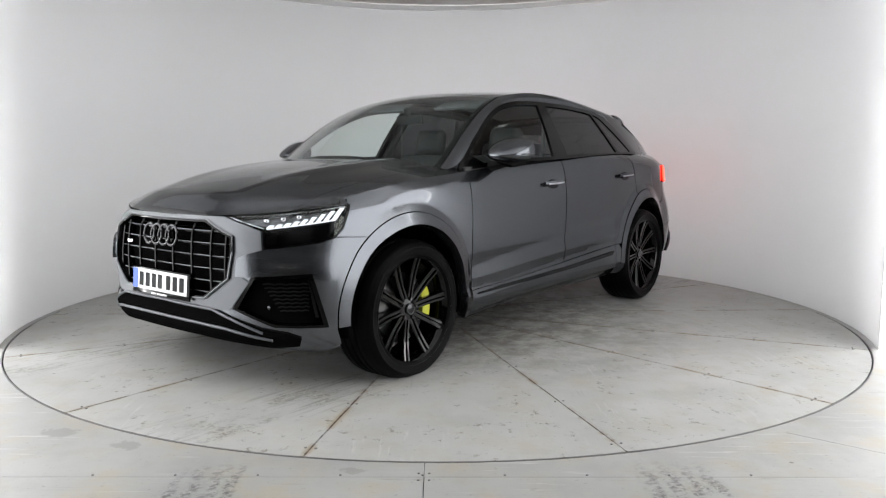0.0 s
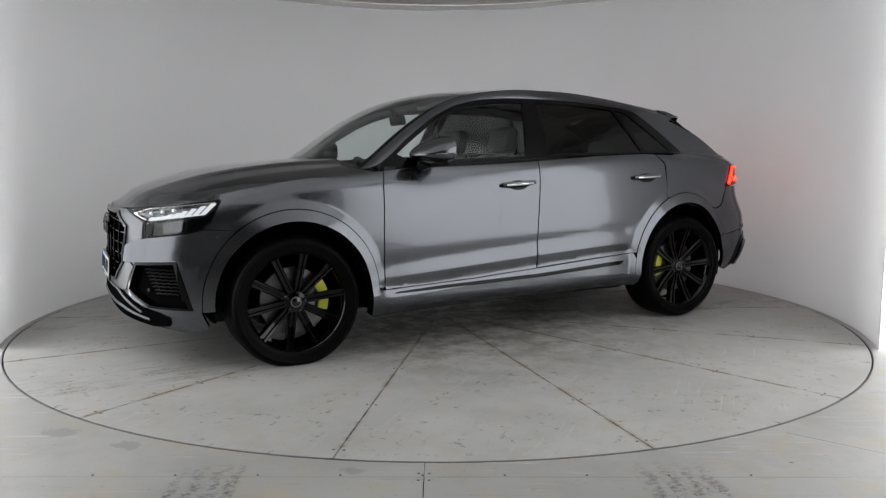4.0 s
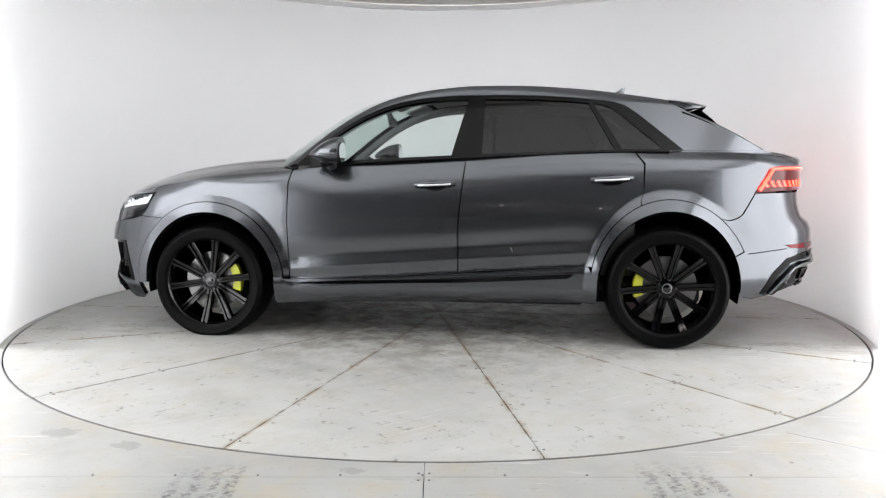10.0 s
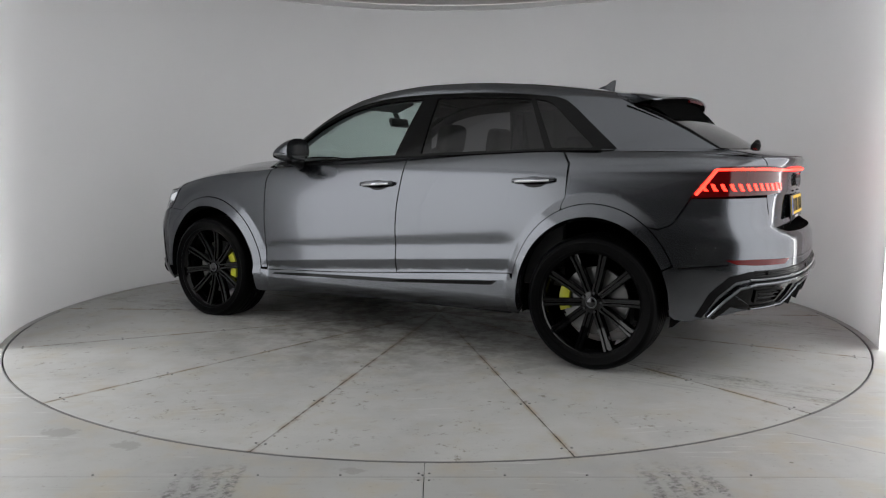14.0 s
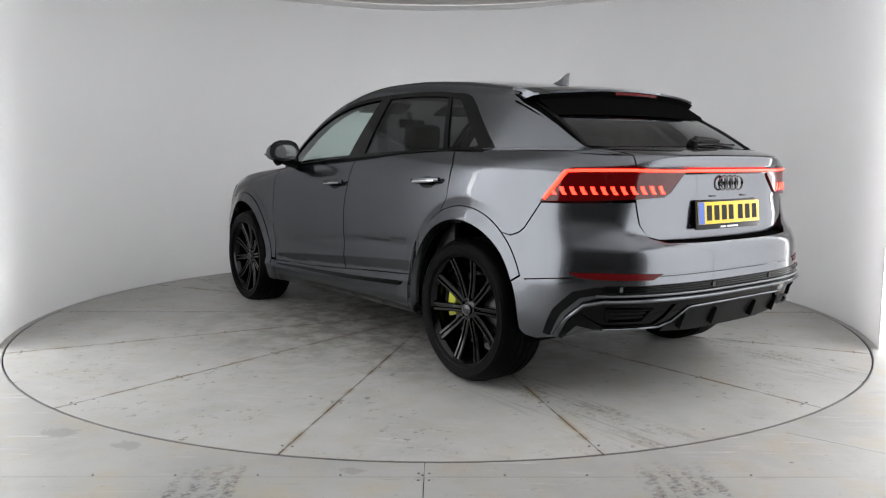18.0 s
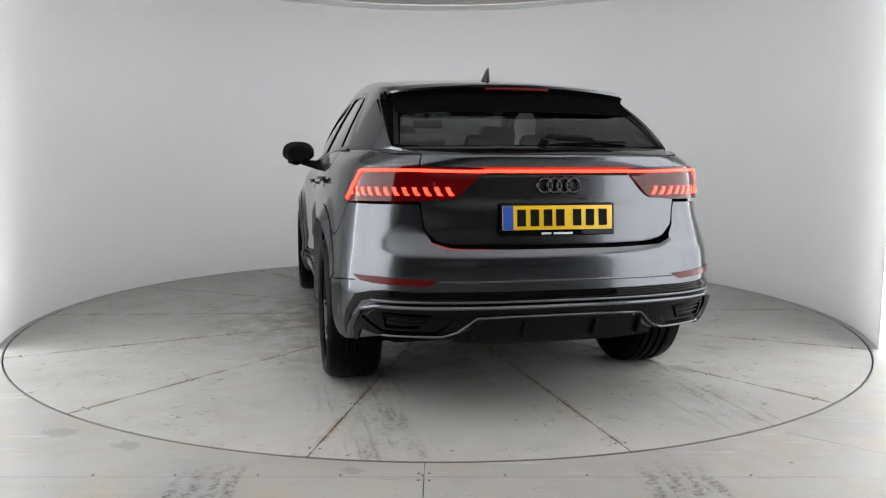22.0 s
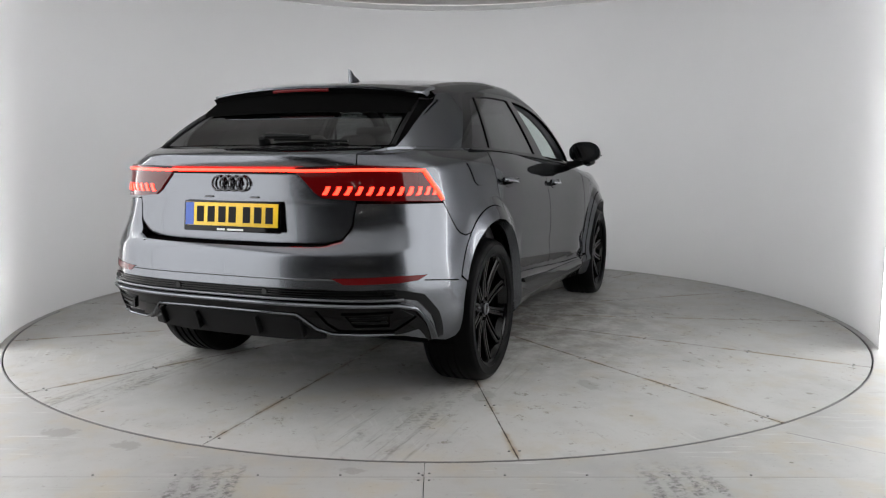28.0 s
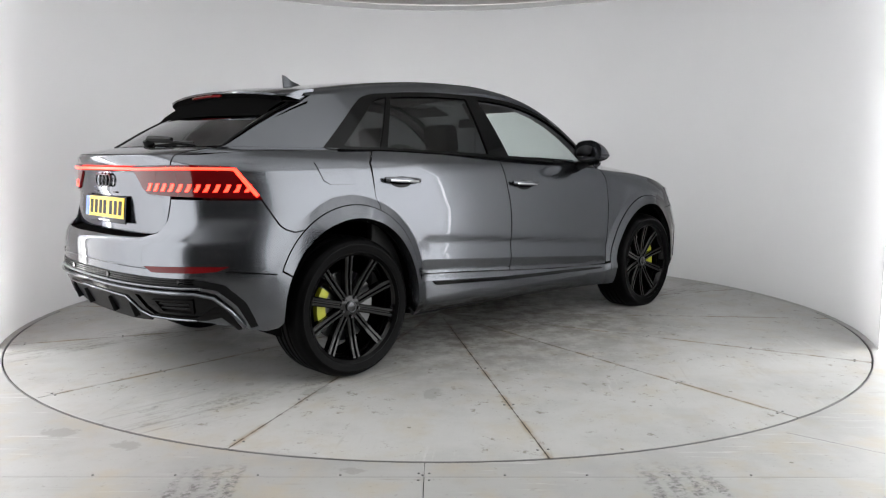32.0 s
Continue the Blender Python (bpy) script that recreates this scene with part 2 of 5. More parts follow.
def worn_deck(name, tone, seams=False, lanes=(), blots=(), wear=1.0):
    """Pale painted deck with stains; lanes: tyre tracks as (angle, offset, half width, from, to)."""
    m = material(name, tone, 0.42)
    tc = node(m, "ShaderNodeTexCoord")
    vec = tc.outputs["Object"]
    sep = node(m, "ShaderNodeSeparateXYZ")
    wire(m, vec, sep.inputs[0])
    x, y = sep.outputs[0], sep.outputs[1]
    big, mid, small = noise_of(m, vec, 0.9), noise_of(m, vec, 4.5, 8), noise_of(m, vec, 38, 8, 0.7)
    col = mixed(m, ramped(m, big, 0.35, 0.68), tuple(c * 0.90 for c in tone), tuple(min(c * 1.05, 0.9) for c in tone))
    col = mixed(m, math_node(m, "MULTIPLY", ramped(m, mid, 0.46, 0.70), 0.34 * wear), col, (0.40, 0.345, 0.24))
    col = mixed(m, math_node(m, "MULTIPLY", ramped(m, noise_of(m, vec, 2.6, 7), 0.52, 0.34), 0.34 * wear), col, (0.30, 0.30, 0.295))
    col = mixed(m, math_node(m, "MULTIPLY", ramped(m, small, 0.585, 0.72), 0.42 * wear), col, (0.16, 0.145, 0.12))
    # scattered specks and chips
    v = node(m, "ShaderNodeTexVoronoi", Scale=7.0)
    wire(m, vec, v.inputs["Vector"])
    wob = math_node(m, "ADD", v.outputs["Distance"], math_node(m, "MULTIPLY", small, 0.10))
    sepc = node(m, "ShaderNodeSeparateColor")
    wire(m, v.outputs["Color"], sepc.inputs[0])
    speck = math_node(m, "MULTIPLY", ramped(m, wob, 0.125, 0.095), math_node(m, "GREATER_THAN", sepc.outputs[0], 0.72))
    col = mixed(m, math_node(m, "MULTIPLY", speck, 0.75), col, (0.10, 0.085, 0.06))
    # dragged scuffs and pale wipes
    stretch = node(m, "ShaderNodeMapping")
    stretch.inputs["Scale"].default_value = (3.0, 40.0, 1.0)
    stretch.inputs["Rotation"].default_value = (0, 0, 0.5)
    wire(m, vec, stretch.inputs["Vector"])
    scuff = noise_of(m, stretch.outputs[0], 1.0, 5)
    patch = noise_of(m, vec, 1.7, 4)
    col = mixed(m, math_node(m, "MULTIPLY", math_node(m, "MULTIPLY", ramped(m, scuff, 0.55, 0.75), ramped(m, patch, 0.52, 0.66)), 0.40 * wear), col, (0.20, 0.185, 0.15))
    col = mixed(m, math_node(m, "MULTIPLY", math_node(m, "MULTIPLY", ramped(m, scuff, 0.45, 0.28), ramped(m, patch, 0.50, 0.36)), 0.45 * wear), col, (0.60, 0.60, 0.59))
    # spilled blots at their places
    for bx, by, br in blots:
        dx, dy = math_node(m, "SUBTRACT", x, bx), math_node(m, "SUBTRACT", y, by)
        rr = math_node(m, "SQRT", math_node(m, "ADD", math_node(m, "MULTIPLY", dx, dx), math_node(m, "MULTIPLY", math_node(m, "MULTIPLY", dy, dy), 2.2)))
        rr = math_node(m, "ADD", rr, math_node(m, "MULTIPLY", math_node(m, "SUBTRACT", mid, 0.5), br * 4.5))
        rr = math_node(m, "ADD", rr, math_node(m, "MULTIPLY", math_node(m, "SUBTRACT", small, 0.5), br * 1.6))
        col = mixed(m, math_node(m, "MULTIPLY", ramped(m, rr, br * 0.8, br * 0.45), 0.42), col, (0.17, 0.165, 0.14))
    if seams:
        ang = math_node(m, "ARCTAN2", y, x)
        rad = math_node(m, "SQRT", math_node(m, "ADD", math_node(m, "MULTIPLY", x, x), math_node(m, "MULTIPLY", y, y)))
        turn = math_node(m, "DIVIDE", math_node(m, "SUBTRACT", math_node(m, "ADD", ang, math.tau), radians(SEAM0)), radians(SEAM))
        off = math_node(m, "ABSOLUTE", math_node(m, "SUBTRACT", math_node(m, "FRACT", math_node(m, "ADD", turn, 0.5)), 0.5))
        dist = math_node(m, "MULTIPLY", math_node(m, "MULTIPLY", off, radians(SEAM)), rad)
        rust = math_node(m, "MULTIPLY", ramped(m, math_node(m, "ADD", dist, math_node(m, "MULTIPLY", small, 0.02)), 0.040, 0.010), ramped(m, mid, 0.40, 0.58))
        col = mixed(m, math_node(m, "MULTIPLY", rust, 0.62), col, (0.22, 0.14, 0.045))
        col = mixed(m, math_node(m, "MULTIPLY", math_node(m, "MULTIPLY", ramped(m, math_node(m, "ADD", dist, math_node(m, "MULTIPLY", small, 0.012)), 0.012, 0.007), ramped(m, noise_of(m, vec, 9, 5), 0.42, 0.55)), 0.85), col, (0.05, 0.042, 0.03))
    if seams:
        # long scuffs where cars drive on and off; grime plus painted under-car shade mid-deck
        drag = node(m, "ShaderNodeMapping")
        drag.inputs["Rotation"].default_value = (0, 0, radians(-CAR_LANE))
        drag.inputs["Scale"].default_value = (1.6, 26.0, 1.0)
        turned = node(m, "ShaderNodeMapping")
        turned.inputs["Rotation"].default_value = (0, 0, radians(-CAR_LANE))
        wire(m, vec, turned.inputs["Vector"])
        wire(m, turned.outputs[0], drag.inputs["Vector"])
        drag.inputs["Rotation"].default_value = (0, 0, 0)
        sp = node(m, "ShaderNodeSeparateXYZ")
        wire(m, turned.outputs[0], sp.inputs[0])
        lane_w = ramped(m, math_node(m, "ABSOLUTE", math_node(m, "SUBTRACT", math_node(m, "ABSOLUTE", sp.outputs[1]), 0.82)), 0.42, 0.10)
        streak = math_node(m, "MULTIPLY", ramped(m, noise_of(m, drag.outputs[0], 1.0, 7, 0.7), 0.50, 0.66), lane_w)
        streak = math_node(m, "MULTIPLY", streak, ramped(m, noise_of(m, vec, 1.3, 4), 0.40, 0.58))
        col = mixed(m, math_node(m, "MULTIPLY", streak, 0.55), col, (0.085, 0.078, 0.065))
        # darker towards the middle: real grime, with the car's shade put into the colour
        grime_and_shade = math_node(m, "MULTIPLY", ramped(m, math_node(m, "ADD", rad, math_node(m, "MULTIPLY", big, 1.2)), 2.9, 1.2), ramped(m, noise_of(m, vec, 5.5, 8, 0.7), 0.36, 0.62))
        col = mixed(m, math_node(m, "MULTIPLY", grime_and_shade, 0.85), col, (0.09, 0.078, 0.06))
        drop = math_node(m, "MULTIPLY", ramped(m, noise_of(m, vec, 14, 8, 0.75), 0.565, 0.64), ramped(m, noise_of(m, vec, 2.1, 3), 0.44, 0.56))
        col = mixed(m, math_node(m, "MULTIPLY", drop, 0.7), col, (0.10, 0.075, 0.04))
    for a, o, half, lo, hi in lanes:
        ca, sa = math.cos(radians(a)), math.sin(radians(a))
        along = math_node(m, "ADD", math_node(m, "MULTIPLY", x, ca), math_node(m, "MULTIPLY", y, sa))
        across = math_node(m, "SUBTRACT", math_node(m, "SUBTRACT", math_node(m, "MULTIPLY", y, ca), math_node(m, "MULTIPLY", x, sa)), o)
        band = math_node(m, "MULTIPLY", ramped(m, math_node(m, "ABSOLUTE", across), half, half * 0.75),
                         math_node(m, "MULTIPLY", ramped(m, along, lo, lo + 0.3), ramped(m, along, hi, hi - 0.3)))
        warp = math_node(m, "MULTIPLY", math_node(m, "SUBTRACT", noise_of(m, vec, 7, 6), 0.5), 0.16)
        rib = ramped(m, math_node(m, "PINGPONG", math_node(m, "ADD", across, warp), half * 0.22), half * 0.05, half * 0.13)
        lug = ramped(m, math_node(m, "PINGPONG", math_node(m, "ADD", math_node(m, "ADD", along, math_node(m, "MULTIPLY", across, 0.7)), warp), 0.018), 0.004, 0.012)
        mark = math_node(m, "MULTIPLY", band, math_node(m, "ADD", math_node(m, "MULTIPLY", math_node(m, "MULTIPLY", rib, math_node(m, "ADD", math_node(m, "MULTIPLY", lug, 0.6), 0.4)), 0.8), 0.2))
        mark = math_node(m, "MULTIPLY", mark, math_node(m, "MULTIPLY", ramped(m, mid, 0.43, 0.62) if seams else ramped(m, mid, 0.34, 0.52), ramped(m, small, 0.40, 0.56)))
        col = mixed(m, math_node(m, "MULTIPLY", mark, 0.62 if seams else 0.95), col, (0.10, 0.10, 0.095))
    wire(m, col, bsdf(m).inputs["Base Color"])
    rr = node(m, "ShaderNodeMapRange", To_Min=0.32, To_Max=0.6)
    wire(m, mid, rr.inputs["Value"])
    wire(m, rr.outputs["Result"], bsdf(m).inputs["Roughness"])
    bump = node(m, "ShaderNodeBump", Strength=0.10, Distance=0.002)
    wire(m, small, bump.inputs["Height"])
    wire(m, bump.outputs["Normal"], bsdf(m).inputs["Normal"])
    return m


DECK = worn_deck("painted turntable deck", (0.425, 0.427, 0.415), True,
                 [(CAR_LANE, 0.86, 0.16, 0.6, 3.2), (CAR_LANE, -0.80, 0.16, -3.2, 3.2), (CAR_LANE, 0.80, 0.14, -3.2, -1.6)],
                 [(-.21, 1.62, .12), (-1.43, .40, .07), (-2.09, .45, .10), (-1.35, 1.36, .05), (-1.75, -1.47, .05), (-2.06, -.16, .10), (-2.0, .82, .04), (-1.25, .26, .07)])
FLOOR = worn_deck("painted studio floor", (0.37, 0.372, 0.36), False, [(90, 0.86, 0.15, -8, -2.9), (90, -0.90, 0.17, -8, -2.9)], [(-1.62, -2.62, .10), (-1.30, -2.78, .07), (-.33, -3.03, .05), (.35, -3.2, .04)], 1.5)
WALL = material("white painted wall", (0.78, 0.78, 0.79), 0.55)
vary(WALL, [(0.3, (0.75, 0.75, 0.765)), (0.7, (0.79, 0.79, 0.80))], 0.7, 5.0)
grain(WALL, 60, 0.05, 0.002)
# the wall is a stretched skin that lets a part of the light through
_thru = node(WALL, "ShaderNodeBsdfTranslucent", Color=(0.8, 0.8, 0.8, 1))
_mix = node(WALL, "ShaderNodeMixShader", Fac=0.3)
wire(WALL, bsdf(WALL).outputs[0], _mix.inputs[1])
wire(WALL, _thru.outputs[0], _mix.inputs[2])
wire(WALL, _mix.outputs[0], WALL.node_tree.nodes["Material Output"].inputs[0])
BOOTH = material("grey booth paint", (0.03, 0.03, 0.031), 0.7)
vary(BOOTH, [(0.3, (0.026, 0.026, 0.027)), (0.7, (0.034, 0.034, 0.035))], 0.8, 5.0)
TRIM = material("white trim", (0.82, 0.82, 0.82), 0.4)
CEILING = material("off-white ceiling", (0.62, 0.61, 0.60), 0.8)
vary(CEILING, [(0.3, (0.60, 0.59, 0.58)), (0.7, (0.64, 0.63, 0.62))], 1.5)
HALL = material("dark hall wall", (0.02, 0.02, 0.021), 0.8)
vary(HALL, [(0.3, (0.016, 0.016, 0.017)), (0.7, (0.024, 0.024, 0.024))], 1.2)
GAP = material("dark gap", (0.01, 0.01, 0.01), 0.9)
STEEL = material("steel ring edge", (0.20, 0.20, 0.20), 0.4, 0.8)
WALL_GLOW = glow("wall lamp glow", (0.99, 0.995, 1.0), 2.5, (0.8, 0.8, 0.8))
BANK_GLOW = glow("lamp bank glow", (1.0, 1.0, 1.0), 13.0, (0.8, 0.8, 0.8))
PANEL_GLOW = glow("light panel glow", (0.985, 0.99, 1.0), 3.3, (0.8, 0.8, 0.8))
CEIL_GLOW = glow("ceiling light panel", (0.985, 0.99, 1.0), 0.45, (0.8, 0.8, 0.8))
SPOT_GLOW = glow("hall lamp", (1.0, 0.93, 0.85), 60.0, (0.8, 0.8, 0.8))


def ring_wall(r0, r1, z0, z1, a0, a1, n=96):
    bm = bmesh.new()
    prof = ((r0, z0), (r1, z0), (r1, z1), (r0, z1))
    cols = []
    for i in range(n + 1):
        a = radians(a0 + (a1 - a0) * i / n)
        cols.append([bm.verts.new((r * math.cos(a), r * math.sin(a), z)) for r, z in prof])
    closed = abs(a1 - a0) >= 360
    for i in range(n):
        p, q = cols[i], cols[i + 1]
        for j in range(4):
            bm.faces.new((p[j], p[(j + 1) % 4], q[(j + 1) % 4], q[j]))
    if not closed:
        bm.faces.new(cols[0])
        bm.faces.new(cols[-1][::-1])
    else:
        bmesh.ops.remove_doubles(bm, verts=bm.verts, dist=1e-5)
    return bm


def flat_plate(outline, z0, z1):
    return prism(outline, z1 - z0, lambda u, v, w: (u, v, z0 + w))


def build_studio():
    A0, A1 = -WALL_END, 180 + WALL_END
    tagged(part("wall_back", ring_wall(R_WALL, R_WALL + 0.004, 0.0005, 2.86, A0, A1, 160), WALL),
           "curved white painted studio wall round the turntable", "wall", kind="structure")
    tagged(part("trim", ring_wall(R_WALL - 0.03, R_WALL + 0.09, 2.861, 2.915, A0, A1, 160), TRIM),
           "white trim strip along the top of the curved wall", "trim", kind="structure")
    bm = bmesh.new()
    bmesh.ops.create_cone(bm, cap_ends=True, segments=96, radius1=4.2, radius2=4.2, depth=0.06, matrix=pose(0, 0, 2.97))
    tagged(part("ceiling", bm, CEILING), "plain off-white ceiling over the turntable", "ceiling", kind="structure")
    bank = new("light_bank")
    tagged(bank, "wide bank of lamps behind the translucent curved wall", "studio light", "light banks")
    part("diffuser", ring_wall(R_WALL + 0.42, R_WALL + 0.44, 0.0, 2.85, -16.3, 196.3, 90), WALL_GLOW, bank, "glowing diffuser")
    part("housing", ring_wall(R_WALL + 0.443, R_WALL + 0.50, 0.0, 2.88, -15.2, 195.2, 90), TRIM, bank)
    # lamps behind the translucent ends of the wall, and luminous panels along both sides of the entrance
    for sgn in (-1, 1):
        a0, a1 = (-WALL_END - 1, -16.5) if sgn > 0 else (180 + 16.5, 180 + WALL_END + 1)
        bank = new("light_bank")
        tagged(bank, "bank of lamps behind the translucent end of the wall", "studio light", "light banks")
        part("diffuser", ring_wall(R_WALL + 0.42, R_WALL + 0.44, 0.0, 2.85, a0, a1, 12), BANK_GLOW, bank, "glowing diffuser")
        part("housing", ring_wall(R_WALL + 0.443, R_WALL + 0.50, 0.0, 2.88, a0 - 1, a1 + 1, 12), TRIM, bank)
        side = new("entrance_light")
        tagged(side, "tall luminous white panel beside the entrance", "studio light", "light panels")
        for k in range(3):
            part("diffuser", box((0.02, 1.10, 2.72), (2.93 * sgn, -1.80 - 1.13 * k, 1.42), bevel=0.004), PANEL_GLOW, side, "glowing diffuser")
        part("frame", box((0.05, 3.46, 2.84), (2.968 * sgn, -2.93, 1.42), bevel=0.006), TRIM, side)
    tagged(part("entrance_ceiling", box((6.6, 3.6, 0.06), (0, -5.72, 2.972)), CEILING), "plain off-white ceiling over the entrance", "ceiling", kind="structure")
    lamp = new("ceiling_light")
    tagged(lamp, "row of large soft light panels under the entrance ceiling", "ceiling light")
    for k in range(3):
        part("diffuser", box((5.0, 1.25, 0.03), (0, -1.95 - 1.32 * k, 2.922), bevel=0.004), CEIL_GLOW, lamp, "white diffuser")
        part("frame", box((5.08, 1.31, 0.02), (0, -1.95 - 1.32 * k, 2.943), bevel=0.004), TRIM, lamp)
    # the booth's front wall with the wide entrance, and its side walls
    bm = box((1.75, 0.12, 2.95), (2.475, -6.66, 1.475))
    box((1.75, 0.12, 2.95), (-2.475, -6.66, 1.475), bm=bm)
    box((3.2, 0.12, 0.80), (0, -6.66, 2.55), bm=bm)
    tagged(part("wall_front", bm, BOOTH), "dark grey painted wall with a wide dark entrance", "wall", kind="structure")
    for sgn, name in ((-1, "wall_left"), (1, "wall_right")):
        tagged(part(name, box((0.08, 1.92, 2.95), (3.03 * sgn, -5.63, 1.475)), BOOTH), "plain dark grey side wall of the booth", "wall", kind="structure")
    # hall behind the camera
    hall = (("wall_south", (14, 0.2, 5.4), (0, -11, 2.5)), ("wall_west", (0.2, 12, 5.4), (-7, -5, 2.5)), ("wall_east", (0.2, 12, 5.4), (7, -5, 2.5)),
            ("wall_north", (14, 0.2, 5.4), (0, 4.6, 2.5)))
    for name, size, at in hall:
        tagged(part(name, box(size, at), HALL), "plain dark wall of the hall", "wall", kind="structure")
    tagged(part("hall_ceiling", box((14, 16, 0.2), (0, -3.2, 5.2)), HALL), "plain dark hall ceiling", "ceiling", kind="structure")
    for x, y, z in ((-1.5, -9.6, 1.95), (-0.7, -10, 2.15), (0.5, -10.2, 2.0), (1.3, -9.5, 2.1), (-1.1, -8.7, 1.75), (0.9, -8.8, 1.85)):
        ob = new("hall_lamp")
        tagged(ob, "small round hall lamp hanging in the dark", "lamp", "hall lamps")
        ob.location = (x, y, z)
        part("shade", lathe([(0.02, 0.14), (0.05, 0.12), (0.13, 0.0), (0.12, 0.0), (0.04, 0.11)], 20), HALL, ob).rotation_euler = (radians(90), 0, 0)
        bm = bmesh.new()
        bmesh.ops.create_uvsphere(bm, u_segments=12, v_segments=8, radius=0.045)
        part("bulb", bm, SPOT_GLOW, ob).location = (0, 0, 0.02)
        part("cord", tube([(0, 0, 0.12), (0, 0, 5.1 - z)], 0.006, 6), HALL, ob)


def build_floor():
    floor = new("floor")
    tagged(floor, "pale worn painted floor round the turntable", "floor", kind="structure")
    r, g = R_TABLE + 0.011, 0.002

    def half_disc_cut(x0, x1, y0):
        """Floor between the table's edge and the line y0, from x0 to x1."""
        pts = [(x0, y0), (x1, y0)]
        n = 60
        top = []
        for i in range(n + 1):
            x = x1 + (x0 - x1) * i / n
            top.append((x, -math.sqrt(max(r * r - x * x, 0)) if abs(x) < r else 0.0))
        return pts + top
    joint_x, joint_y = -0.055, -3.095
    part("floor_plate", flat_plate([(-7, joint_y - g), (-7, -11), (joint_x - g, -11), (joint_x - g, joint_y - g)], -0.02, 0), FLOOR, floor)
    part("floor_plate", flat_plate([(7, joint_y - g), (joint_x + g, joint_y - g), (joint_x + g, -11), (7, -11)], -0.02, 0), FLOOR, floor)
    part("floor_plate", flat_plate(half_disc_cut(-r, joint_x - g / 2, joint_y), -0.02, 0), FLOOR, floor)
    part("floor_plate", flat_plate(half_disc_cut(joint_x + g / 2, r, joint_y), -0.02, 0), FLOOR, floor)
    part("floor_plate", flat_plate([(-7, joint_y), (-r, joint_y), (-r, 0), (-7, 0)], -0.02, 0), FLOOR, floor)
    part("floor_plate", flat_plate([(r, joint_y), (7, joint_y), (7, 0), (r, 0)], -0.02, 0), FLOOR, floor)
    part("floor_plate", ring_wall(R_TABLE + 0.002, 4.6, -0.02, 0, 0, 180, 96), FLOOR, floor)
    part("pit", box((14.2, 15.8, 0.02), (0, -3.2, -0.05)), GAP, floor, "dark base under the floor plates")
    part("steel_edge", ring_wall(r - 0.003, r + 0.003, -0.03, 0.0015, 180, 360, 110), STEEL, floor, "thin steel edge of the floor opening")
    part("floor_joint", prism([(1.52, -2.6305), (1.5215, -2.629), (2.6, -3.50), (2.5985, -3.5015)], 0.001, lambda u, v, w: (u, v, -0.0005 + w)), STEEL, floor, "thin grey joint")
    # screw heads beside the floor joints
    for x, y in [(joint_x + sx, joint_y + sy) for sx in (-0.02, 0.02) for sy in (0.03, -0.03)] + [(-1.3 + 0.31 * i, joint_y + 0.015) for i in range(9)]:
        bm = bmesh.new()
        bmesh.ops.create_cone(bm, cap_ends=True, segments=8, radius1=0.006, radius2=0.004, depth=0.004, matrix=pose(x, y, 0.001))
        part("screw", bm, STEEL, floor)


def build_turntable():
    table = new("turntable")
    tagged(table, "round pale worn turntable with radial plate seams and rusty screws", "turntable")
    for k in range(14):
        a0, a1 = SEAM0 + SEAM * k, SEAM0 + SEAM * (k + 1)
        w = 0.0022
        pts = []
        for a, sgn in ((a0, 1), (a1, -1)):
            ra = radians(a)
            nx, ny = -math.sin(ra) * w * sgn, math.cos(ra) * w * sgn
            edge = [(rr * math.cos(ra) + nx, rr * math.sin(ra) + ny) for rr in (0.563, R_TABLE - 0.002)]
            if sgn > 0:
                pts += edge
                pts += [(R_TABLE * math.cos(radians(a0 + SEAM * i / 16)), R_TABLE * math.sin(radians(a0 + SEAM * i / 16))) for i in range(1, 16)]
            else:
                pts += edge[::-1]
                pts += [(0.563 * math.cos(radians(a1 - SEAM * i / 4)), 0.563 * math.sin(radians(a1 - SEAM * i / 4))) for i in range(1, 4)]
        part("deck_plate", flat_plate(pts, -0.02, 0.0), DECK, table)
        for rr in (0.75, 1.63, 2.28, 2.86):
            for d in (-0.022, 0.022):
                ra = radians(a0)
                bm = bmesh.new()
                bmesh.ops.create_cone(bm, cap_ends=True, segments=8, radius1=0.007, radius2=0.005, depth=0.004,
                                      matrix=pose(rr * math.cos(ra) - d * math.sin(ra), rr * math.sin(ra) + d * math.cos(ra), 0.001))
                part("screw", bm, STEEL, table, "rusty screw head")
    bm = bmesh.new()
    bmesh.ops.create_cone(bm, cap_ends=True, segments=64, radius1=0.56, radius2=0.56, depth=0.02, matrix=pose(0, 0, -0.0105))
    part("hub_plate", bm, DECK, table)
    bm = bmesh.new()
    bmesh.ops.create_cone(bm, cap_ends=True, segments=96, radius1=R_TABLE - 0.005, radius2=R_TABLE - 0.005, depth=0.01, matrix=pose(0, 0, -0.032))
    part("underside", bm, GAP, table)
    return table


build_studio()
build_floor()
turntable = build_turntable()


# ---- the car: its surfaces (x forward, y to its left, z up, from the middle of the wheelbase on the ground) ----
WB = 1.4975
WHEEL_R = 0.386
# wheel openings: radii towards the front, towards the rear, and upwards; then the outer edges of the arch trims
OPEN_F, OPEN_R = (.455, .458, .460), (.438, .438, .485)
TRIM_F, TRIM_R = (.518, .512, .524), (.478, .492, .553)
FLARE = 1.118   # outer edge of the flares, as a multiple of the trims' radii

